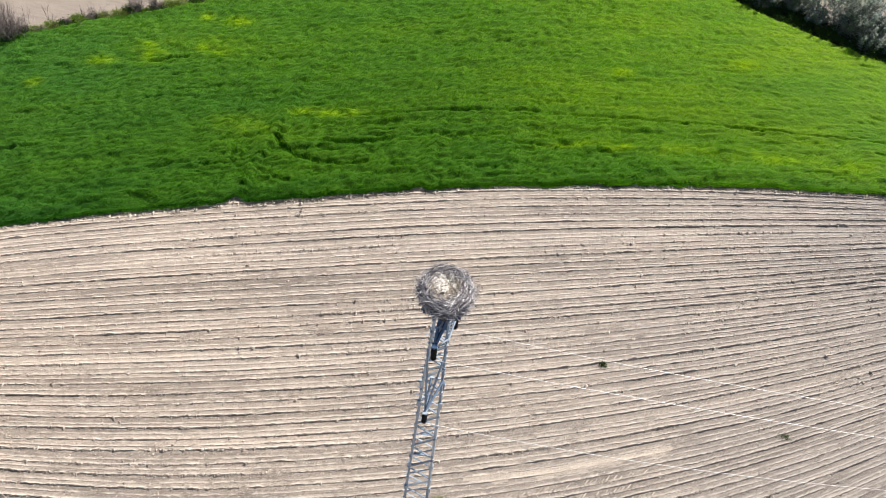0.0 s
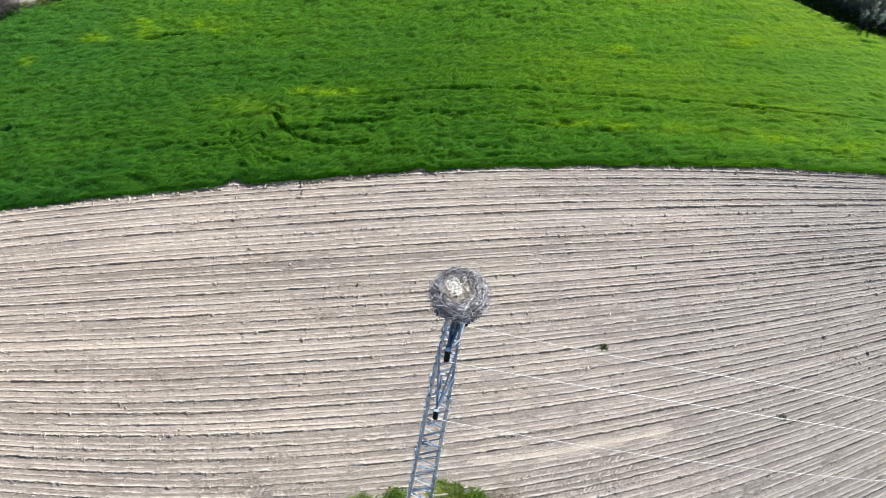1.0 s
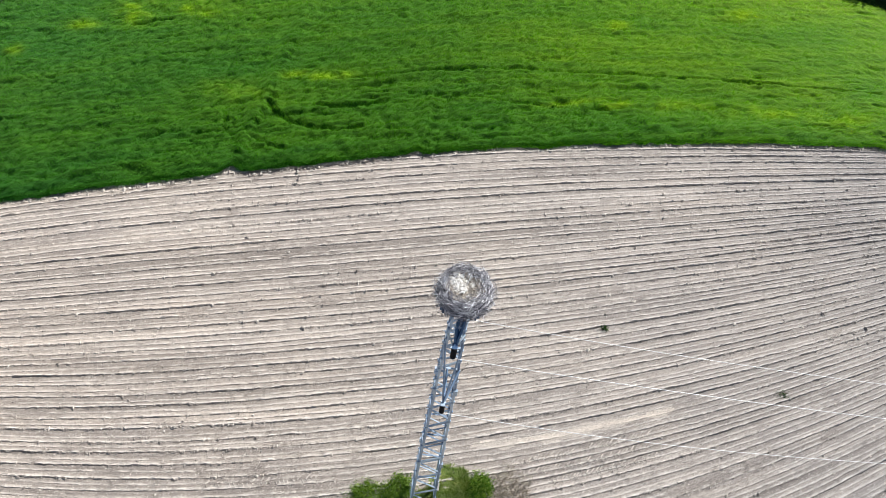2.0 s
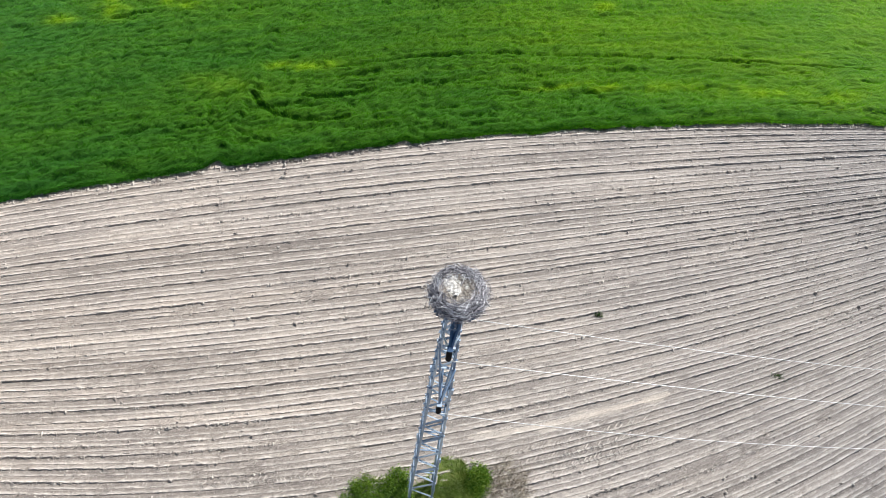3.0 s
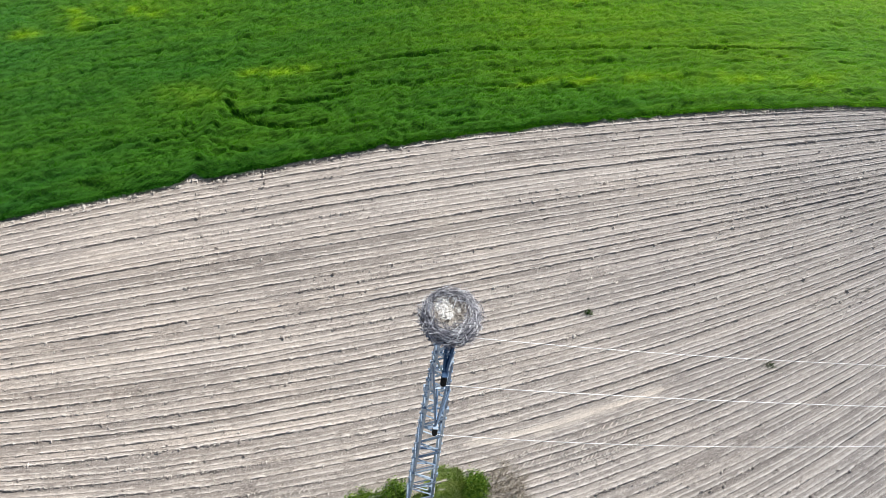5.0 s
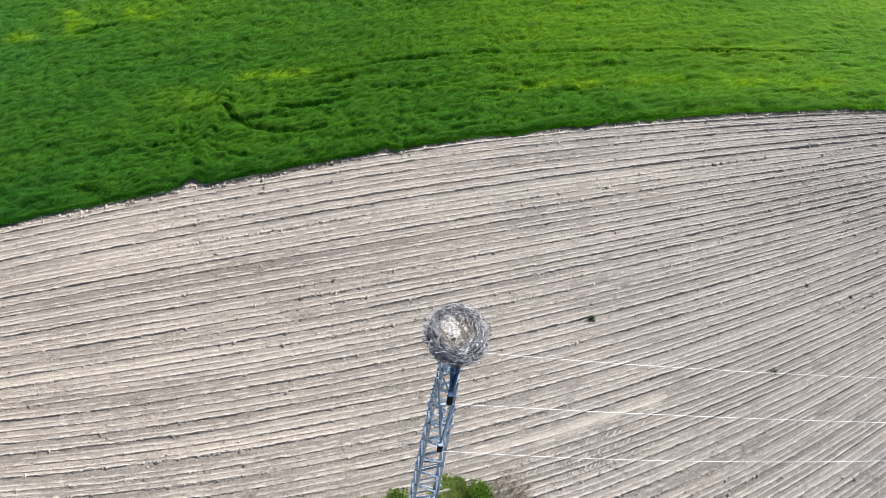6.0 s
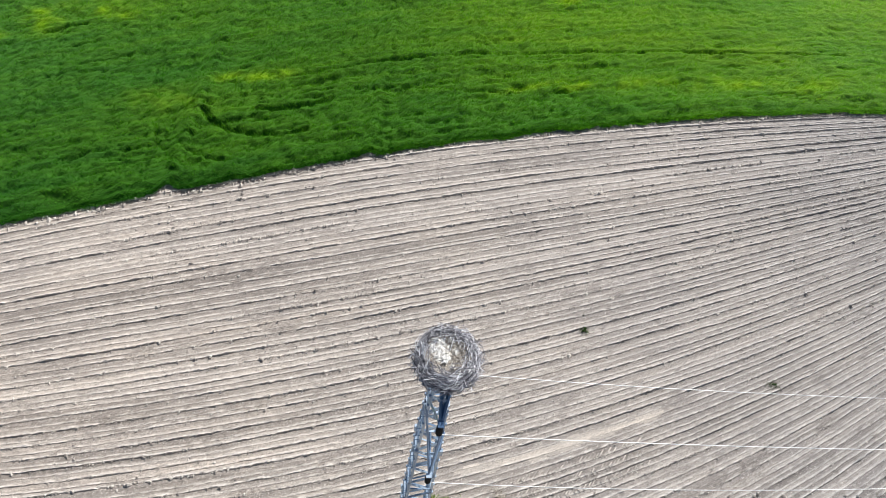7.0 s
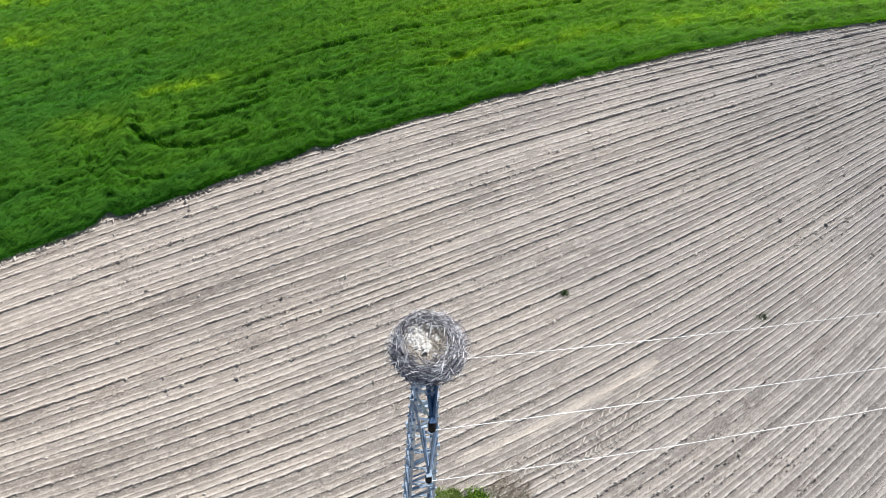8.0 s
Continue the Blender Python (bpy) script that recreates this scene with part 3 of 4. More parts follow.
# ======== plants ========
def twig_arrays(segments, sides=3):
    """Tapered prisms from (start, end, r0, r1) rows."""
    seg = np.array([(*a, *b, r0, r1) for a, b, r0, r1 in segments], float)
    A, B = seg[:, :3], seg[:, 3:6]
    d = B - A
    d /= np.maximum(np.linalg.norm(d, axis=1, keepdims=True), 1e-6)
    ref = np.where(np.abs(d[:, 2:3]) > 0.9, np.array([[1.0, 0, 0]]), np.array([[0, 0, 1.0]]))
    u = np.cross(d, ref)
    u /= np.linalg.norm(u, axis=1, keepdims=True)
    w = np.cross(d, u)
    v = []
    for k in range(sides):
        a = 6.2832 * k / sides
        off = u * math.cos(a) + w * math.sin(a)
        v.append(A + off * seg[:, 6:7])
        v.append(B + off * seg[:, 7:8])
    v = np.stack(v, 1)
    f = []
    for k in range(sides):
        j = (k + 1) % sides
        f += [(2 * k, 2 * j, 2 * j + 1), (2 * k, 2 * j + 1, 2 * k + 1)]
    f += [(1, 3, 5), (0, 4, 2)] if sides == 3 else []
    return v.reshape(-1, 3), (np.array(f)[None] + 2 * sides * np.arange(len(seg))[:, None, None]).reshape(-1, 3)


def leaf_cloud(points, size, rng):
    """One bent leaf (two triangles) at each point."""
    n = len(points)
    a = rng.normal(size=(n, 3))
    a /= np.linalg.norm(a, axis=1, keepdims=True)
    b = np.cross(a, rng.normal(size=(n, 3)))
    b /= np.linalg.norm(b, axis=1, keepdims=True)
    s = size * rng.uniform(0.6, 1.35, (n, 1))
    nrm = np.cross(a, b)
    v = np.stack([points - a * s, points + b * s * 0.5 + nrm * s * 0.2, points + a * s, points - b * s * 0.5 + nrm * s * 0.2], 1)
    f = np.array([(0, 1, 2), (0, 2, 3)])
    return v.reshape(-1, 3), (f[None] + 4 * np.arange(n)[:, None, None]).reshape(-1, 3)


def grow(base, height, spread, levels, rng, r0, count=4):
    """Branch segments of a plant; also returns the tips."""
    segs, tips = [], []

    def limb(p, d, length, r, level):
        steps = 3
        for s in range(steps):
            d = (d + Vector(rng.normal(0, 0.16, 3))).normalized()
            q = p + d * (length / steps)
            k = r * (1 - 0.25 * (s + 1) / steps)
            segs.append((tuple(p), tuple(q), r, k))
            p, r = q, k
            if level and s:
                for _ in range(count):
                    e = (d + Vector(rng.normal(0, spread, 3)) + Vector((0, 0, 0.15))).normalized()
                    limb(p, e, length * rng.uniform(0.45, 0.7), r * 0.55, level - 1)
        tips.append(tuple(p))

    limb(Vector(base), Vector((0, 0, 1)), height, r0, levels)
    return segs, tips


def build_tree(name, x, y, height, label, rng, leaf_count):
    """A broad tree, leafy to the ground, its crown broken into upright plumes with gaps."""
    root = new(name)
    root.location = (x, y, -0.2)
    tagged(root, label, "tree", group="trees beyond the crop")
    segs, tips = grow((0, 0, 0), height * 0.60, 0.75, 2, rng, 0.022 * height, 3)
    v, f = twig_arrays(segs[:3], 3)
    raw_part("trunk", v, f, BARK, root)
    v, f = twig_arrays(segs[3:], 3)
    raw_part("branchwork", v, f, BARK, root, kind="stuff")
    spine, reach = 46, 0.48 * height
    a, r = rng.uniform(0, 6.283, spine), np.sqrt(rng.random(spine))
    foot = np.stack([reach * 0.45 * r * np.cos(a), reach * 0.45 * r * np.sin(a), height * rng.uniform(0.05, 0.35, spine)], 1)
    top = np.stack([reach * r * np.cos(a), reach * r * np.sin(a), height * (1.0 - 0.45 * r ** 2) * rng.uniform(0.72, 1.05, spine)], 1)
    k, t = rng.integers(0, spine, leaf_count), rng.random(leaf_count)[:, None] ** 0.7
    pts = foot[k] * (1 - t) + top[k] * t + rng.normal(0, 0.030 * height, (leaf_count, 3)) * (1.2 - 0.7 * t)
    low = rng.random(leaf_count) < 0.16
    ang, far = rng.uniform(0, 6.283, leaf_count), reach * np.sqrt(rng.random(leaf_count))
    skirt = np.stack([far * np.cos(ang), far * np.sin(ang), rng.uniform(0.15, 0.28 * height, leaf_count)], 1)
    pts = np.where(low[:, None], skirt, pts)
    pts[:, 2] = np.maximum(pts[:, 2], 0.1)
    v, f = leaf_cloud(pts, 0.06, rng)
    raw_part("crown", v, f, TREELEAF, root, kind="stuff")


def build_bare_shrub(x, y, height, width, rng, n=24):
    root = new("bare_shrub")
    root.location = (x, y, -0.2)
    tagged(root, "leafless grey-brown shrub with thin upright twigs", "shrub", group="hedge shrubs")
    segs = []
    for _ in range(n):
        a, r = rng.uniform(0, 6.283), rng.uniform(0, 0.3) * width
        s, _t = grow((r * math.cos(a), r * math.sin(a), 0), height * rng.uniform(0.35, 0.65), 0.5, 2, rng, 0.027, 2)
        segs += s
    v, f = twig_arrays(segs)
    raw_part("twig_mass", v, f, TWIG, root, kind="stuff")


def build_bush(name, x, y, rx, ry, h, leaves, size, material, label, seed, category="bush", group=""):
    """Low leafy growth: stems and a ragged crown of leaves with humps and gaps."""
    rng = np.random.default_rng(seed)
    root = new(name)
    root.location = (x, y, 0)
    tagged(root, label, category, group)
    segs = []
    for _ in range(26):
        a, r = rng.uniform(0, 6.283), math.sqrt(rng.random())
        p = Vector((rx * 0.85 * r * math.cos(a), ry * 0.85 * r * math.sin(a), -0.05))
        segs.append((tuple(p), tuple(p + Vector((*rng.normal(0, 0.15, 2), h * rng.uniform(0.5, 0.9)))), 0.012, 0.005))
    v, f = twig_arrays(segs)
    raw_part("stem_mass", v, f, STALK, root, kind="stuff")
    k = 60
    a, r = rng.uniform(0, 6.283, k), np.sqrt(rng.random(k))
    hump = np.stack([rx * r * np.cos(a), ry * r * np.sin(a), h * (1 - 0.45 * r ** 2) * rng.uniform(0.15, 1.0, k)], 1)
    pts = hump[rng.integers(0, k, leaves)] + rng.normal(0, 1, (leaves, 3)) * np.array([min(0.12, 0.6 * rx), min(0.12, 0.6 * ry), min(0.09, 0.35 * h)])
    pts[:, 2] = np.maximum(np.abs(pts[:, 2]), 0.02)
    v, f = leaf_cloud(pts, size, rng)
    raw_part("foliage", v, f, material, root, kind="stuff")


def build_grass_clump(name, x, y, rx, ry, h, n, material, label, seed, category="grass", kind="stuff"):
    rng = np.random.default_rng(seed)
    a, r = rng.uniform(0, 6.283, n), np.sqrt(rng.random(n))
    r = r * (1 + 0.35 * lattice_noise(a * 2.2, a * 0, 1.0, seed))
    px, py = x + rx * r * np.cos(a), y + ry * r * np.sin(a)
    h = h * np.clip(0.75 + 0.9 * lattice_noise(px, py, 3.4, seed + 1) + 0.4 * lattice_noise(px, py, 8.0, seed + 2), 0.12, 1.5)
    v, f = tufts(px, py, np.full(n, -0.02), h * rng.uniform(0.5, 1.1, n), 7, 0.20, 0.014, seed)
    ob = raw_part(name, v, f, material, None, kind=kind)
    tagged(ob, label, category)


def build_dry_weed(x, y, h, seed):
    rng = np.random.default_rng(seed)
    root = new("dry_weed")
    root.location = (x, y, -0.03)
    tagged(root, "dry brown leafless weed stalks beside the pylon", "weed", group="dry weeds")
    segs = []
    for _ in range(22):
        s, _t = grow((*rng.normal(0, 0.20, 2), 0), h * rng.uniform(0.4, 0.7), 0.6, 1, rng, 0.010, 3)
        segs += s
    v, f = twig_arrays(segs)
    raw_part("stalk_mass", v, f, STALK, root, kind="stuff")


def build_litter_sack(x, y):
    """A crumpled pale sack dropped in the hedge bottom."""
    bm = bmesh.new()
    bmesh.ops.create_icosphere(bm, subdivisions=2, radius=0.17)
    for v in bm.verts:
        k = 1 + 0.55 * noise.noise(v.co * 9)
        v.co = Vector((v.co.x * 1.6 * k, v.co.y * k, max(v.co.z, -0.06) * 0.8 * k))
    ob = part("litter_sack", bm, RAG)
    ob.location = (x, y, -0.13)
    tagged(ob, "crumpled white sack lying in the hedge bottom", "litter")


# ======== pylon ========
TURN = radians(7)
TOP_Z = 15.95


def half_width(z):
    return np.interp(z, [0, 11.5, 15.95], [0.48, 0.295, 0.17])


def corner(sx, sy, z):
    h = float(half_width(z))
    x, y = sx * h, sy * h
    lean = -0.20 * (1 - z / 16)
    return Vector((lean + x * math.cos(TURN) - y * math.sin(TURN), x * math.sin(TURN) + y * math.cos(TURN), z))


def angle_bar(name, a, b, inward, size, thick, material, parent, label="", flat=False):
    """A steel angle (L section) from a to b, its corner pointing away from inward."""
    a, b = Vector(a), Vector(b)
    d = (b - a).normalized()
    u = (Vector(inward) - d * d.dot(Vector(inward))).normalized()
    w = d.cross(u)
    if flat:                       # one flange lies on top, the other hangs in the face
        p, q = u, (w if w.z < 0 else -w)
    else:
        p, q = (u + w).normalized(), (u - w).normalized()
    prof = [(0, 0), (size, 0), (size, thick), (thick, thick), (thick, size), (0, size)]
    bm = bmesh.new()
    ends = [[bm.verts.new(e + p * i + q * j) for i, j in prof] for e in (a, b)]
    for k in range(6):
        j = (k + 1) % 6
        bm.faces.new((ends[0][k], ends[0][j], ends[1][j], ends[1][k]))
    for e in ends:
        bm.faces.new((e[0], e[1], e[2], e[3]))
        bm.faces.new((e[0], e[3], e[4], e[5]))
    bmesh.ops.recalc_face_normals(bm, faces=bm.faces[:])
    return part(name, bm, material, parent, label)


def slab(name, centre, size, material, parent, turn=0.0, bevel=0.01, label=""):
    bm = bmesh.new()
    bmesh.ops.create_cube(bm, size=1.0)
    bmesh.ops.scale(bm, vec=size, verts=bm.verts[:])
    bmesh.ops.bevel(bm, geom=bm.edges[:], offset=bevel, segments=1, affect="EDGES")
    bmesh.ops.transform(bm, matrix=Matrix.Translation(centre) @ Matrix.Rotation(turn, 4, "Z"), verts=bm.verts[:])
    return part(name, bm, material, parent, label)


ARM_UP, ARM_LOW, ARM_FAR = Vector((0.06, -1.07, 15.80)), Vector((0.03, -1.21, 12.87)), Vector((0.22, 0.95, 14.05))


def build_pylon():
    root = new("lattice_pylon")
    tagged(root, "tall galvanised steel lattice power pylon carrying a nest", "pylon")
    ring = [(-1, -1), (1, -1), (1, 1), (-1, 1)]
    levels = [0.0]
    while levels[-1] < TOP_Z - 0.5:
        levels.append(min(levels[-1] + 1.90 * float(half_width(levels[-1])) + 0.09, TOP_Z))
    levels[-1] = TOP_Z
    for sx, sy in ring:
        legs = []
        leg_at = lambda z: next(leg for z0, z1, leg in legs if z0 <= z <= z1)
        for z0, z1 in ((-0.3, 5.6), (5.6, 11.5), (11.5, TOP_Z)):
            a, b = corner(sx, sy, z0), corner(sx, sy, z1)
            size = 0.080 if z0 < 5 else 0.072 if z0 < 11 else 0.058
            legs.append((z0, z1, angle_bar("leg", a, b, (-a.x, -a.y, 0), size, 0.009, STEEL, root)))
        slab("footing", (*corner(sx, sy, 0).xy, -0.05), (0.34, 0.34, 0.4), CONCRETE, root, TURN, 0.02, "pale concrete footing")
        for z in levels[1:-1]:
            p = corner(sx, sy, z)
            o = Vector((sx, sy, 0)).normalized()
            slab("gusset", p + o * 0.004, (0.05, 0.05, 0.07), STEEL, leg_at(z), TURN, 0.005)
        if (sx, sy) == (-1, -1):
            for k in range(36):
                z = 2.2 + 0.36 * k
                p = corner(sx, sy, z)
                slab("step_bolt", p + Vector((-0.06, -0.01 if k % 2 else 0.02, 0)), (0.11, 0.016, 0.016), STEEL, leg_at(z), TURN, 0.004)
        for z in (5.6, 11.5):
            p = corner(sx, sy, z)
            slab("splice_plate", p * 1.0, (0.09, 0.09, 0.30), STEEL, leg_at(z), TURN, 0.006)
    for face in range(4):
        (ax, ay), (bx, by) = ring[face], ring[(face + 1) % 4]
        for k, (z0, z1) in enumerate(zip(levels, levels[1:])):
            if (k + face) % 2:
                ax_, ay_, bx_, by_ = bx, by, ax, ay
            else:
                ax_, ay_, bx_, by_ = ax, ay, bx, by
            a, b = corner(ax_, ay_, z0 + 0.04), corner(bx_, by_, z1 - 0.04)
            m = (a + b) / 2
            angle_bar("brace", a, b, (-m.x, -m.y, 0.001), 0.047, 0.006, STEEL, root, flat=True)
        for z in (levels[-1], 14.0, 12.87, 8.2, 4.1):
            a, b = corner(ax, ay, z), corner(bx, by, z)
            m = (a + b) / 2
            angle_bar("cross_strut", a, b, (-m.x, -m.y, 0.001), 0.047, 0.006, STEEL, root, flat=True)
    # arms that carry the wires
    for tip, side, zt, dark in ((ARM_UP, -1, 15.90, BLUESTEEL), (ARM_LOW, -1, 12.87, STEEL), (ARM_FAR, 1, 14.0, STEEL)):
        for sx in (-1, 1):
            a = corner(sx, side, zt) if sx > 0 else corner(-1, side, zt).lerp(corner(1, side, zt), 0.4)
            arm = angle_bar("arm_strut", a, tip, (0, 0, -1), 0.058 if dark is BLUESTEEL else 0.042, 0.007, dark, root)
            up = corner(sx, side, min(zt + 1.35, TOP_Z)) if tip is not ARM_UP else corner(sx, side, 14.75)
            angle_bar("arm_tie", up, tip + Vector((0, 0, 0.03 if tip is not ARM_UP else -0.05)), (0, 0, -1), 0.034, 0.006, STEEL, root)
        mid = [corner(sx, side, zt).lerp(tip, 0.5) for sx in (-1, 1)]
        angle_bar("arm_spacer", mid[0], mid[1], (0, 0, -1), 0.04, 0.006, STEEL, arm)
        slab("tip_plate", tip, (0.12, 0.14, 0.03), dark, arm, TURN, 0.005)
    # platform under the nest
    for k in range(5):
        x = -0.36 + 0.18 * k
        slab("platform_bar", (x, 0, TOP_Z + 0.03), (0.05, 0.86, 0.05), BLUESTEEL, root, 0.0, 0.005)
    for y in (-0.3, 0.3):
        slab("platform_beam", (0, y, TOP_Z - 0.03), (0.9, 0.06, 0.06), BLUESTEEL, root, 0.0, 0.005)
    slab("gusset_plate", (0.10, -0.30, TOP_Z - 0.35), (0.16, 0.012, 0.62), BLUESTEEL, root, TURN, 0.003, "dark blue steel plate")


def lathe(name, profile, n, material, parent, label=""):
    bm = bmesh.new()
    rings = [[bm.verts.new((r * math.cos(6.2832 * k / n), r * math.sin(6.2832 * k / n), z)) for k in range(n)] for r, z in profile]
    for a, b in zip(rings, rings[1:]):
        for k in range(n):
            bm.faces.new((a[k], a[(k + 1) % n], b[(k + 1) % n], b[k]))
    bm.faces.new(rings[0]), bm.faces.new(rings[-1])
    bmesh.ops.recalc_face_normals(bm, faces=bm.faces[:])
    return part(name, bm, material, parent, label, True)


def build_insulator(tip):
    root = new("insulator")
    root.location = tip
    tagged(root, "black ribbed insulator hanging from a steel pylon arm", "insulator", group="insulators on the pylon")
    lathe("hanger", [(0.014, 0.0), (0.014, -0.06), (0.026, -0.07), (0.026, -0.12)], 10, STEEL, root, "grey steel hanger")
    core = lathe("core", [(0.035, -0.11), (0.035, -0.54)], 10, POLYMER, root)
    for k in range(7):
        z = -0.13 - 0.058 * k
        lathe("shed", [(0.036, z), (0.066, z - 0.026), (0.068, z - 0.036), (0.036, z - 0.04)], 16, POLYMER, core)
    lathe("clamp", [(0.03, -0.53), (0.04, -0.56), (0.04, -0.60), (0.02, -0.62)], 10, STEEL, root, "grey steel wire clamp")


def build_wire(tip, turn, slope, bend):
    """A hanging conductor that leaves the clamp under the arm's tip."""
    pts, z, s = [], tip.z - 0.60, 0.0
    while s < 90:
        pts.append((tip.x + s * math.cos(turn), tip.y + s * math.sin(turn), z))
        k = slope + 2 * bend * min(s, 26.0)
        k *= math.exp(-max(s - 26.0, 0) / 14.0)
        z += k * 0.75
        s += 0.75
    cu = bpy.data.curves.new("power_line", "CURVE")
    cu.dimensions, cu.bevel_depth, cu.bevel_resolution = "3D", 0.0092, 1
    sp = cu.splines.new("POLY")
    sp.points.add(len(pts) - 1)
    for p, q in zip(sp.points, pts):
        p.co = (*q, 1)
    cu.materials.append(CABLE)
    tagged(new("power_line", cu), "thin pale aluminium overhead wire strung from the pylon", "wire", group="overhead wires")


# ======== nest ========
NEST_Z = 16.02


def build_nest():
    rng = np.random.default_rng(77)
    root = new("stork_nest")
    root.location, root.scale = (0.01, -0.02, NEST_Z), (0.99, 0.99, 1.02)
    tagged(root, "large round nest of grey weathered sticks on the pylon", "nest")
    # core: a thick bowl, coloured near-black as the shade between the sticks
    bm = bmesh.new()
    prof = [(0.0, 0.02), (0.30, 0.0), (0.39, 0.12), (0.47, 0.30), (0.47, 0.42), (0.43, 0.47), (0.37, 0.45), (0.30, 0.42), (0.15, 0.40), (0.0, 0.39)]
    n = 36
    rings = []
    for r, z in prof:
        if r == 0:
            rings.append([bm.verts.new((0, 0, z))])
        else:
            rings.append([bm.verts.new((r * (1 + rng.normal(0, 0.035)) * math.cos(6.2832 * k / n), r * (1 + rng.normal(0, 0.035)) * math.sin(6.2832 * k / n), z + rng.normal(0, 0.015))) for k in range(n)])
    for a, b in zip(rings, rings[1:]):
        for k in range(n):
            j = (k + 1) % n
            if len(a) == 1:
                bm.faces.new((a[0], b[j], b[k]))
            elif len(b) == 1:
                bm.faces.new((a[k], a[j], b[0]))
            else:
                bm.faces.new((a[k], a[j], b[j], b[k]))
    part("bowl", bm, CORE, root, "packed twig bowl, near-black for the shade between the sticks")

    def stick_line(i):
        """Start and end of a stick laid round the wall of the nest."""
        a = rng.uniform(0, 6.2832)
        level = rng.random()
        z = 0.05 + 0.50 * level
        r = np.interp(z, [0.0, 0.15, 0.35, 0.55], [0.33, 0.44, 0.52, 0.47]) + rng.normal(0, 0.035)
        if i % 5 == 0:
            r, z = rng.uniform(0.34, 0.52), rng.uniform(0.47, 0.57)
        length = rng.uniform(0.18, 0.62)
        swing = rng.normal(0, 0.5)
        d = Vector((-math.sin(a + swing), math.cos(a + swing), rng.normal(0, 0.3))).normalized()
        p = Vector((r * math.cos(a), r * math.sin(a), z))
        return p - d * length / 2, p + d * length / 2, rng.uniform(0.004, 0.0095)

    # a stick as a slightly bent prism, several shapes shared by all
    shapes = []
    for k in range(10):
        b = rng.normal(0, 0.05, 2)
        v, f = twig_arrays([((-0.5, 0, 0), (-0.1, b[0], b[1]), 0.5, 0.6), ((-0.1, b[0], b[1]), (0.5, 0, 0), 0.6, 0.25)])
        me = raw_mesh("stick", v, f, STICK)
        shapes.append(me)
    segs = []
    for i in range(1350):
        p, q, r = stick_line(i)
        bow = (p + q).xy.to_3d().normalized() * (q - p).length * rng.uniform(0.0, 0.22) + Vector(rng.normal(0, 0.015, 3))
        one, two = p.lerp(q, 0.33) + bow * 0.9, p.lerp(q, 0.67) + bow
        segs += [(tuple(p), tuple(one), r * 0.8, r), (tuple(one), tuple(two), r, r * 0.85), (tuple(two), tuple(q), r * 0.85, r * 0.4)]
    # sticks that stand out of the rim and hang below
    for i in range(230):
        a = rng.uniform(0, 6.2832) if i % 3 else rng.normal(-0.5, 0.6)
        o = Vector((math.cos(a), math.sin(a), 0))
        p = o * rng.uniform(0.38, 0.50) + Vector((0, 0, rng.uniform(0.05, 0.52)))
        d = (o * rng.uniform(0.5, 1) + Vector(rng.normal(0, 0.5, 3))).normalized()
        q = p + d * rng.uniform(0.10, 0.24)
        w = q + (d + Vector(rng.normal(0, 0.35, 3))).normalized() * rng.uniform(0.04, 0.12)
        segs += [(tuple(p), tuple(q), 0.006, 0.0045), (tuple(q), tuple(w), 0.0045, 0.0025)]
    v, f = twig_arrays(segs)
    raw_part("twig_mass", v, f, STICK, root, kind="stuff")
    for i in range(280):
        p, q, r = stick_line(i)
        r *= 1.15
        d = (q - p)
        rot = d.to_track_quat("X", "Z").to_matrix().to_4x4()
        st = new("stick", shapes[i % 10])
        st.parent = root
        st.matrix_local = Matrix.Translation((p + q) / 2 + (p + q).normalized() * 0.02) @ rot @ Matrix.Diagonal((d.length, r * 2, r * 2, 1))
    # straw lining in the hollow
    segs = []
    for i in range(700):
        a, r = rng.uniform(0, 6.2832), 0.42 * math.sqrt(rng.random())
        z = 0.465 + 0.20 * max(r - 0.18, 0) ** 1.2 + rng.uniform(0, 0.025)
        p = Vector((r * math.cos(a), r * math.sin(a), z))
        d = Vector((*rng.normal(0, 1, 2), rng.normal(0, 0.15))).normalized() * rng.uniform(0.05, 0.13)
        segs.append((tuple(p - d), tuple(p + d), 0.005, 0.003))
    v, f = twig_arrays(segs)
    raw_part("straw_lining", v, f, STRAW, root, "pale dry straw lining", kind="stuff")
    bm = bmesh.new()
    n = 30
    rings = [[bm.verts.new((r * (1 + rng.normal(0, 0.04)) * math.cos(6.2832 * k / n), r * (1 + rng.normal(0, 0.04)) * math.sin(6.2832 * k / n), z + rng.normal(0, 0.012))) for k in range(n)]
             for r, z in ((0.44, 0.515), (0.39, 0.505), (0.32, 0.49), (0.20, 0.475), (0.08, 0.47))]
    for a, b in zip(rings, rings[1:]):
        for k in range(n):
            bm.faces.new((a[k], a[(k + 1) % n], b[(k + 1) % n], b[k]))
    bm.faces.new(rings[-1])
    part("lining", bm, STRAW, root, "trodden pale straw lining")


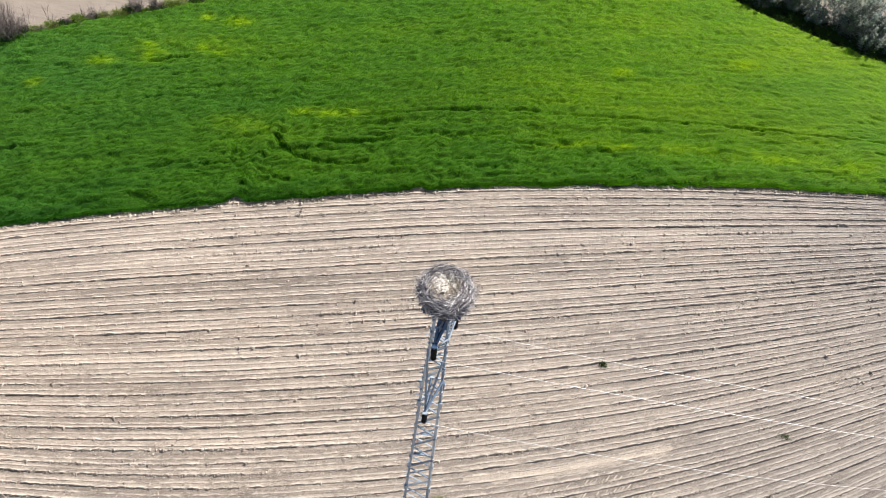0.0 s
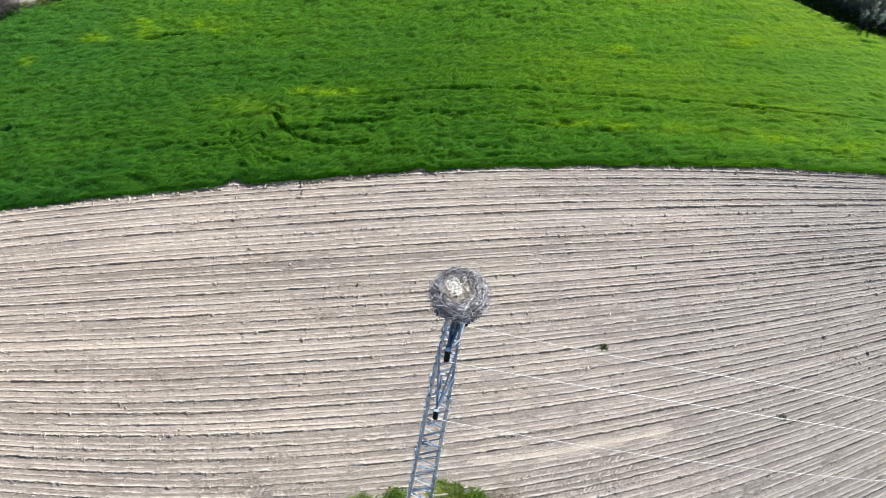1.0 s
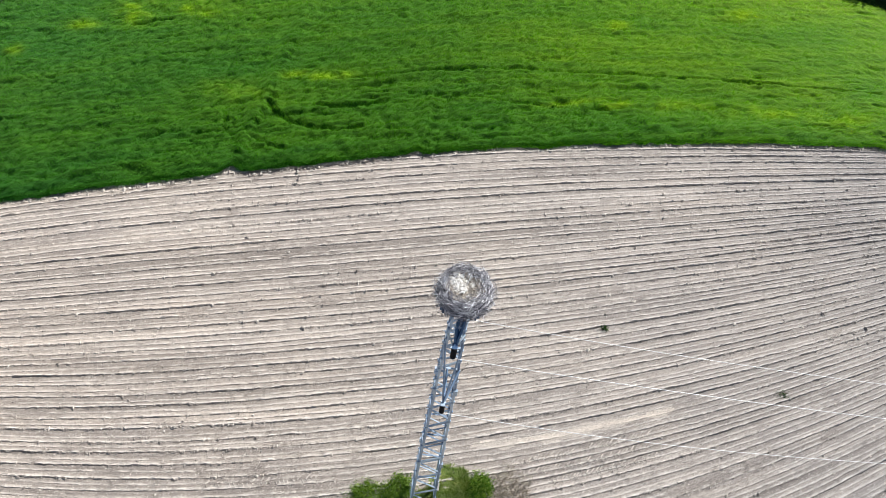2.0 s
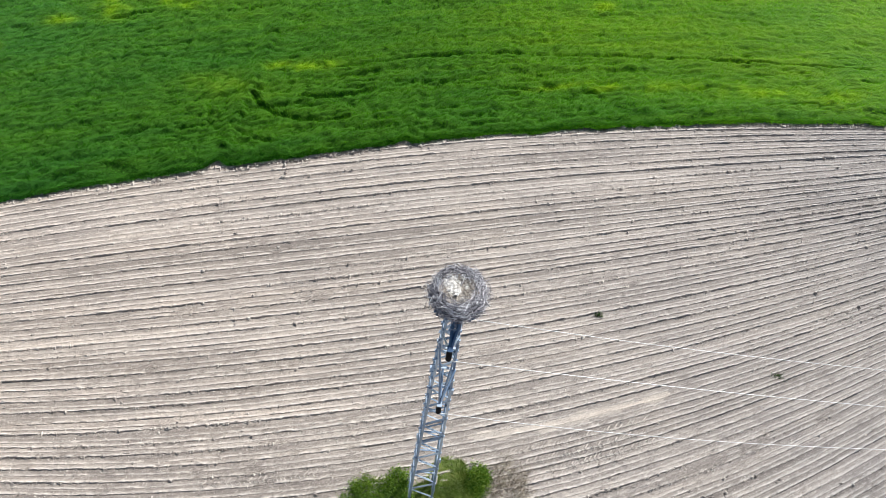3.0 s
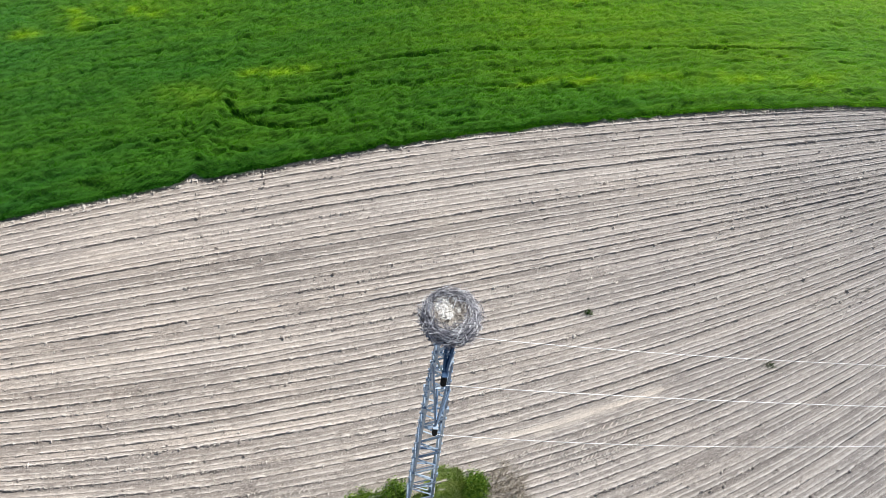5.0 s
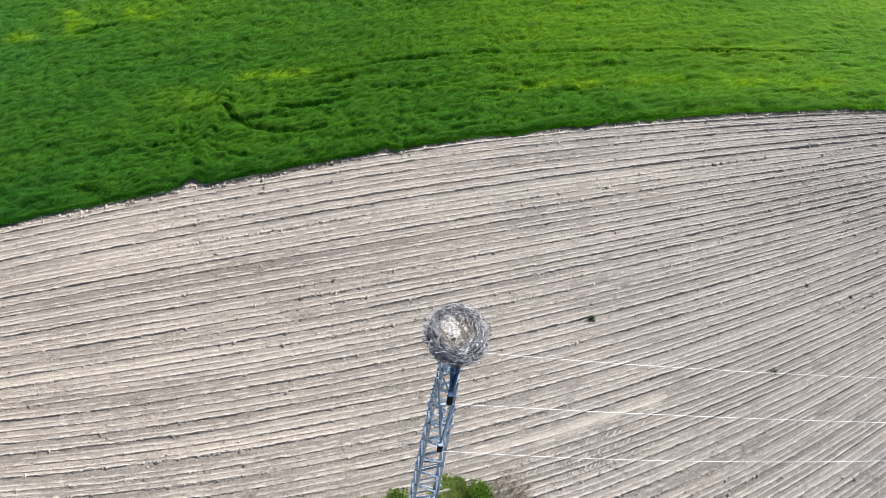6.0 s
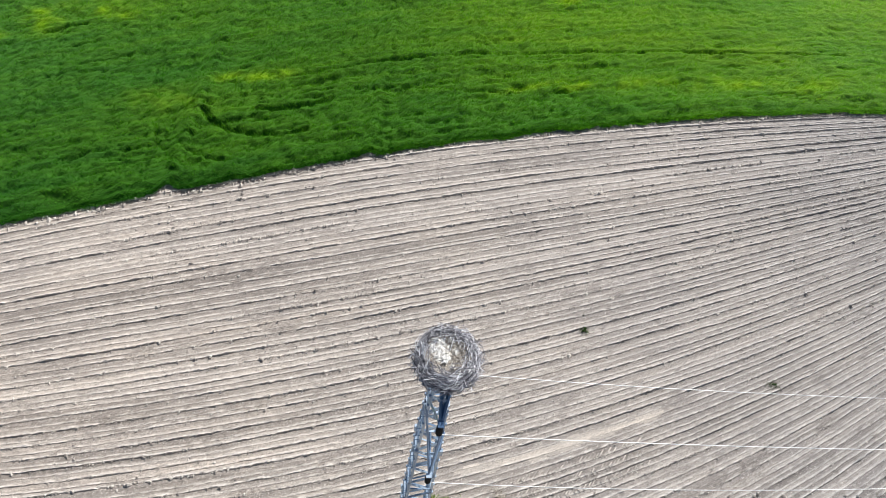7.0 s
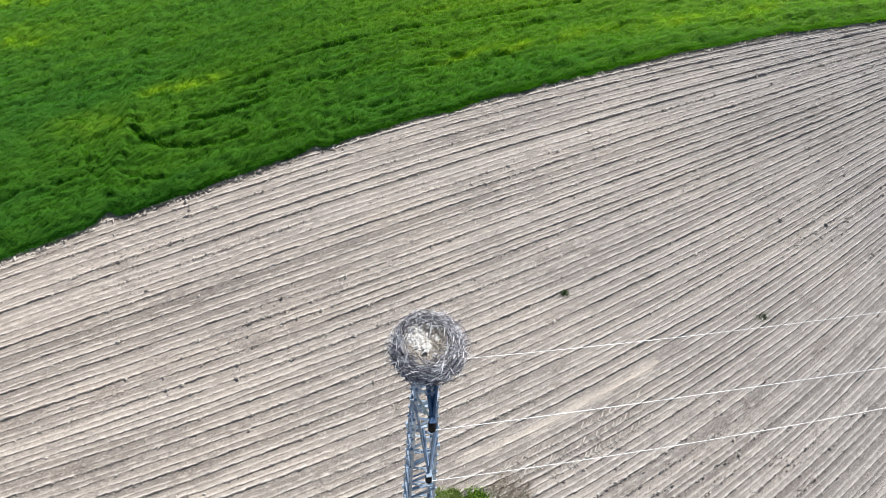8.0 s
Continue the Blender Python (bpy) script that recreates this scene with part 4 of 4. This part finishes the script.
def build_scraps():
    """Crumpled pale scraps that lie in the nest's hollow."""
    rng = np.random.default_rng(5)
    for i in range(34):
        if i < 28:
            x, y = rng.normal(-0.14, 0.075), rng.normal(0.08, 0.10)
        else:
            x, y = [(0.04, 0.36), (0.12, -0.24), (0.03, 0.02), (0.10, 0.30), (-0.02, -0.10), (0.16, 0.12)][i - 28]
        bm = bmesh.new()
        bmesh.ops.create_icosphere(bm, subdivisions=2, radius=1.0)
        s = rng.uniform(0.035, 0.075)
        for v in bm.verts:
            k = 1 + 0.9 * noise.noise(v.co * 1.7 + Vector((i * 7.1, 0, 0))) + 0.7 * noise.noise(v.co * 4.5 + Vector((0, i * 3.3, 0)))
            v.co = Vector((v.co.x * s * 1.4 * k, v.co.y * s * k, v.co.z * s * 0.45 * k))
        ob = part("lining_scrap", bm, RAG, None)
        ob.location = (x, y, NEST_Z + 0.482 + 0.12 * max(math.hypot(x, y) - 0.17, 0) + 0.012 * (i % 3))
        ob.rotation_euler = (rng.normal(0, 0.2), rng.normal(0, 0.2), rng.uniform(0, 6.28))
        tagged(ob, "crumpled off-white scrap lying in the nest's straw lining", "nest lining", group="pale scraps in the nest")


# ======== build ========
build_ground()
build_ploughed_field()
build_clods()
build_litter()
build_tyre_marks()
build_crop()
build_pylon()
for arm_tip in (ARM_UP, ARM_LOW, ARM_FAR):
    build_insulator(arm_tip)
build_wire(ARM_FAR, 0.127, -0.153, 0.00545)
build_wire(ARM_UP, 0.136, -0.130, 0.00454)
build_wire(ARM_LOW, 0.132, -0.167, 0.01279)
build_nest()
build_scraps()

build_bush("bramble_bush", -2.15, -0.85, 0.95, 0.95, 0.21, 8000, 0.036, BUSH, "bright green leafy bramble bush at the pylon's foot", 51)
build_bush("bramble_bush", -1.0, -0.30, 0.75, 1.0, 0.28, 8000, 0.036, BUSH, "deep green bramble bush against the steel pylon legs", 56)
build_bush("bramble_bush", 1.95, 0.85, 0.40, 0.6, 0.36, 4500, 0.042, BUSH, "dark leafy green bramble bush beside tall grass", 52)
build_bush("nettle_patch", 0.1, -1.3, 1.6, 0.85, 0.45, 9000, 0.036, BUSH, "green nettle growth round the steel pylon legs", 53)
build_bush("nettle_patch", 2.05, -0.6, 0.6, 0.8, 0.35, 5000, 0.034, BUSH, "low green nettle growth beside dry weeds", 57)
build_grass_clump("tall_grass", 0.95, 0.05, 1.1, 1.15, 0.21, 8500, GRASS, "tall yellow-green grass growing at the pylon's foot", 54)
for wx, wy, wh in ((2.75, 1.15, 0.5), (3.25, 1.55, 0.5), (2.6, 0.55, 0.45), (3.3, 0.95, 0.45), (3.7, 1.4, 0.35), (3.0, 0.4, 0.4), (3.7, 0.6, 0.3), (2.7, -0.2, 0.4)):
    build_dry_weed(wx, wy, wh, int(wx * 100))
build_grass_clump("dry_grass", 3.2, 0.9, 0.95, 1.0, 0.16, 260, DRYGRASS, "dry brown dead grass tufts beside the pylon's foot", 58)
build_bush("weed", 6.22, 9.42, 0.11, 0.09, 0.17, 150, 0.036, DARKWEED, "small dark green weed growing alone in a furrow", 61, "weed")
build_bush("weed", 14.35, 8.1, 0.20, 0.14, 0.14, 160, 0.03, DARKWEED, "sparse low green weed in the ploughed soil", 62, "weed")

for k in range(22):
    back = k % 2
    tx = 10.4 + 0.85 * k + 0.25 * ((k * 3) % 4)
    low = 0.75 if 15.4 < tx < 18.0 else 1.0      # a dip in the line of crowns
    build_tree("tree", tx, float(tree_y(tx)) + (1.5 if back else 0.3 * (k % 4)), low * (2.3 + 0.6 * ((k * 7) % 5) / 4) + (1.1 if back else 0), "grey-green bushy tree in early leaf at the crop's edge", np.random.default_rng(300 + k), 7500)
# dark leafy filler, added to deepen the shade under the trees
for k in range(26):
    ux = 10.2 + 0.66 * k
    build_bush("undergrowth", ux, float(tree_y(ux)) - 0.9 + 0.8 * (k % 2), 0.85, 0.6, 0.5, 1900, 0.06, DARKWEED, "added dark green filler growth deepening the shade below the trees", 600 + k, "undergrowth", "undergrowth below the trees")
for sx, sy, sh, sw, seed in ((-30.9, 21.4, 2.6, 1.2, 1), (-31.6, 20.9, 2.8, 1.4, 2), (-32.6, 20.4, 2.8, 1.4, 6), (-25.3, 26.3, 1.7, 0.7, 3), (-24.4, 27.0, 1.5, 0.8, 4), (-28.5, 23.8, 0.8, 0.8, 5), (-27.6, 24.6, 0.7, 0.9, 7), (-30.5, 21.9, 2.2, 1.2, 8), (-31.2, 21.8, 3.0, 1.4, 9), (-29.6, 22.7, 0.7, 0.9, 10), (-29.0, 23.3, 0.6, 0.9, 11), (-26.9, 25.2, 0.7, 0.9, 12), (-26.2, 25.7, 0.6, 0.9, 13)):
    build_bare_shrub(sx, sy, sh, sw, np.random.default_rng(400 + seed))
build_bare_shrub(-27.6, 24.75, 0.85, 3.2, np.random.default_rng(421), 48)
build_bare_shrub(-29.2, 23.5, 2.4, 0.2, np.random.default_rng(422), 2)
build_litter_sack(-28.45, 23.65)
for k in range(22):
    hx = -32.4 + 0.62 * k
    build_bush("hedge_scrub", hx, float(far_y(hx)) + 0.35 + 0.12 * (k % 3), 0.55, 0.34, 0.22 + 0.12 * (k * 5 % 4), 1500, 0.045, (GRASS, DARKWEED, BUSH, DARKWEED, GRASS)[k % 5], "low rough green scrub along the hedge line", 500 + k, "scrub", "scrub along the hedge")
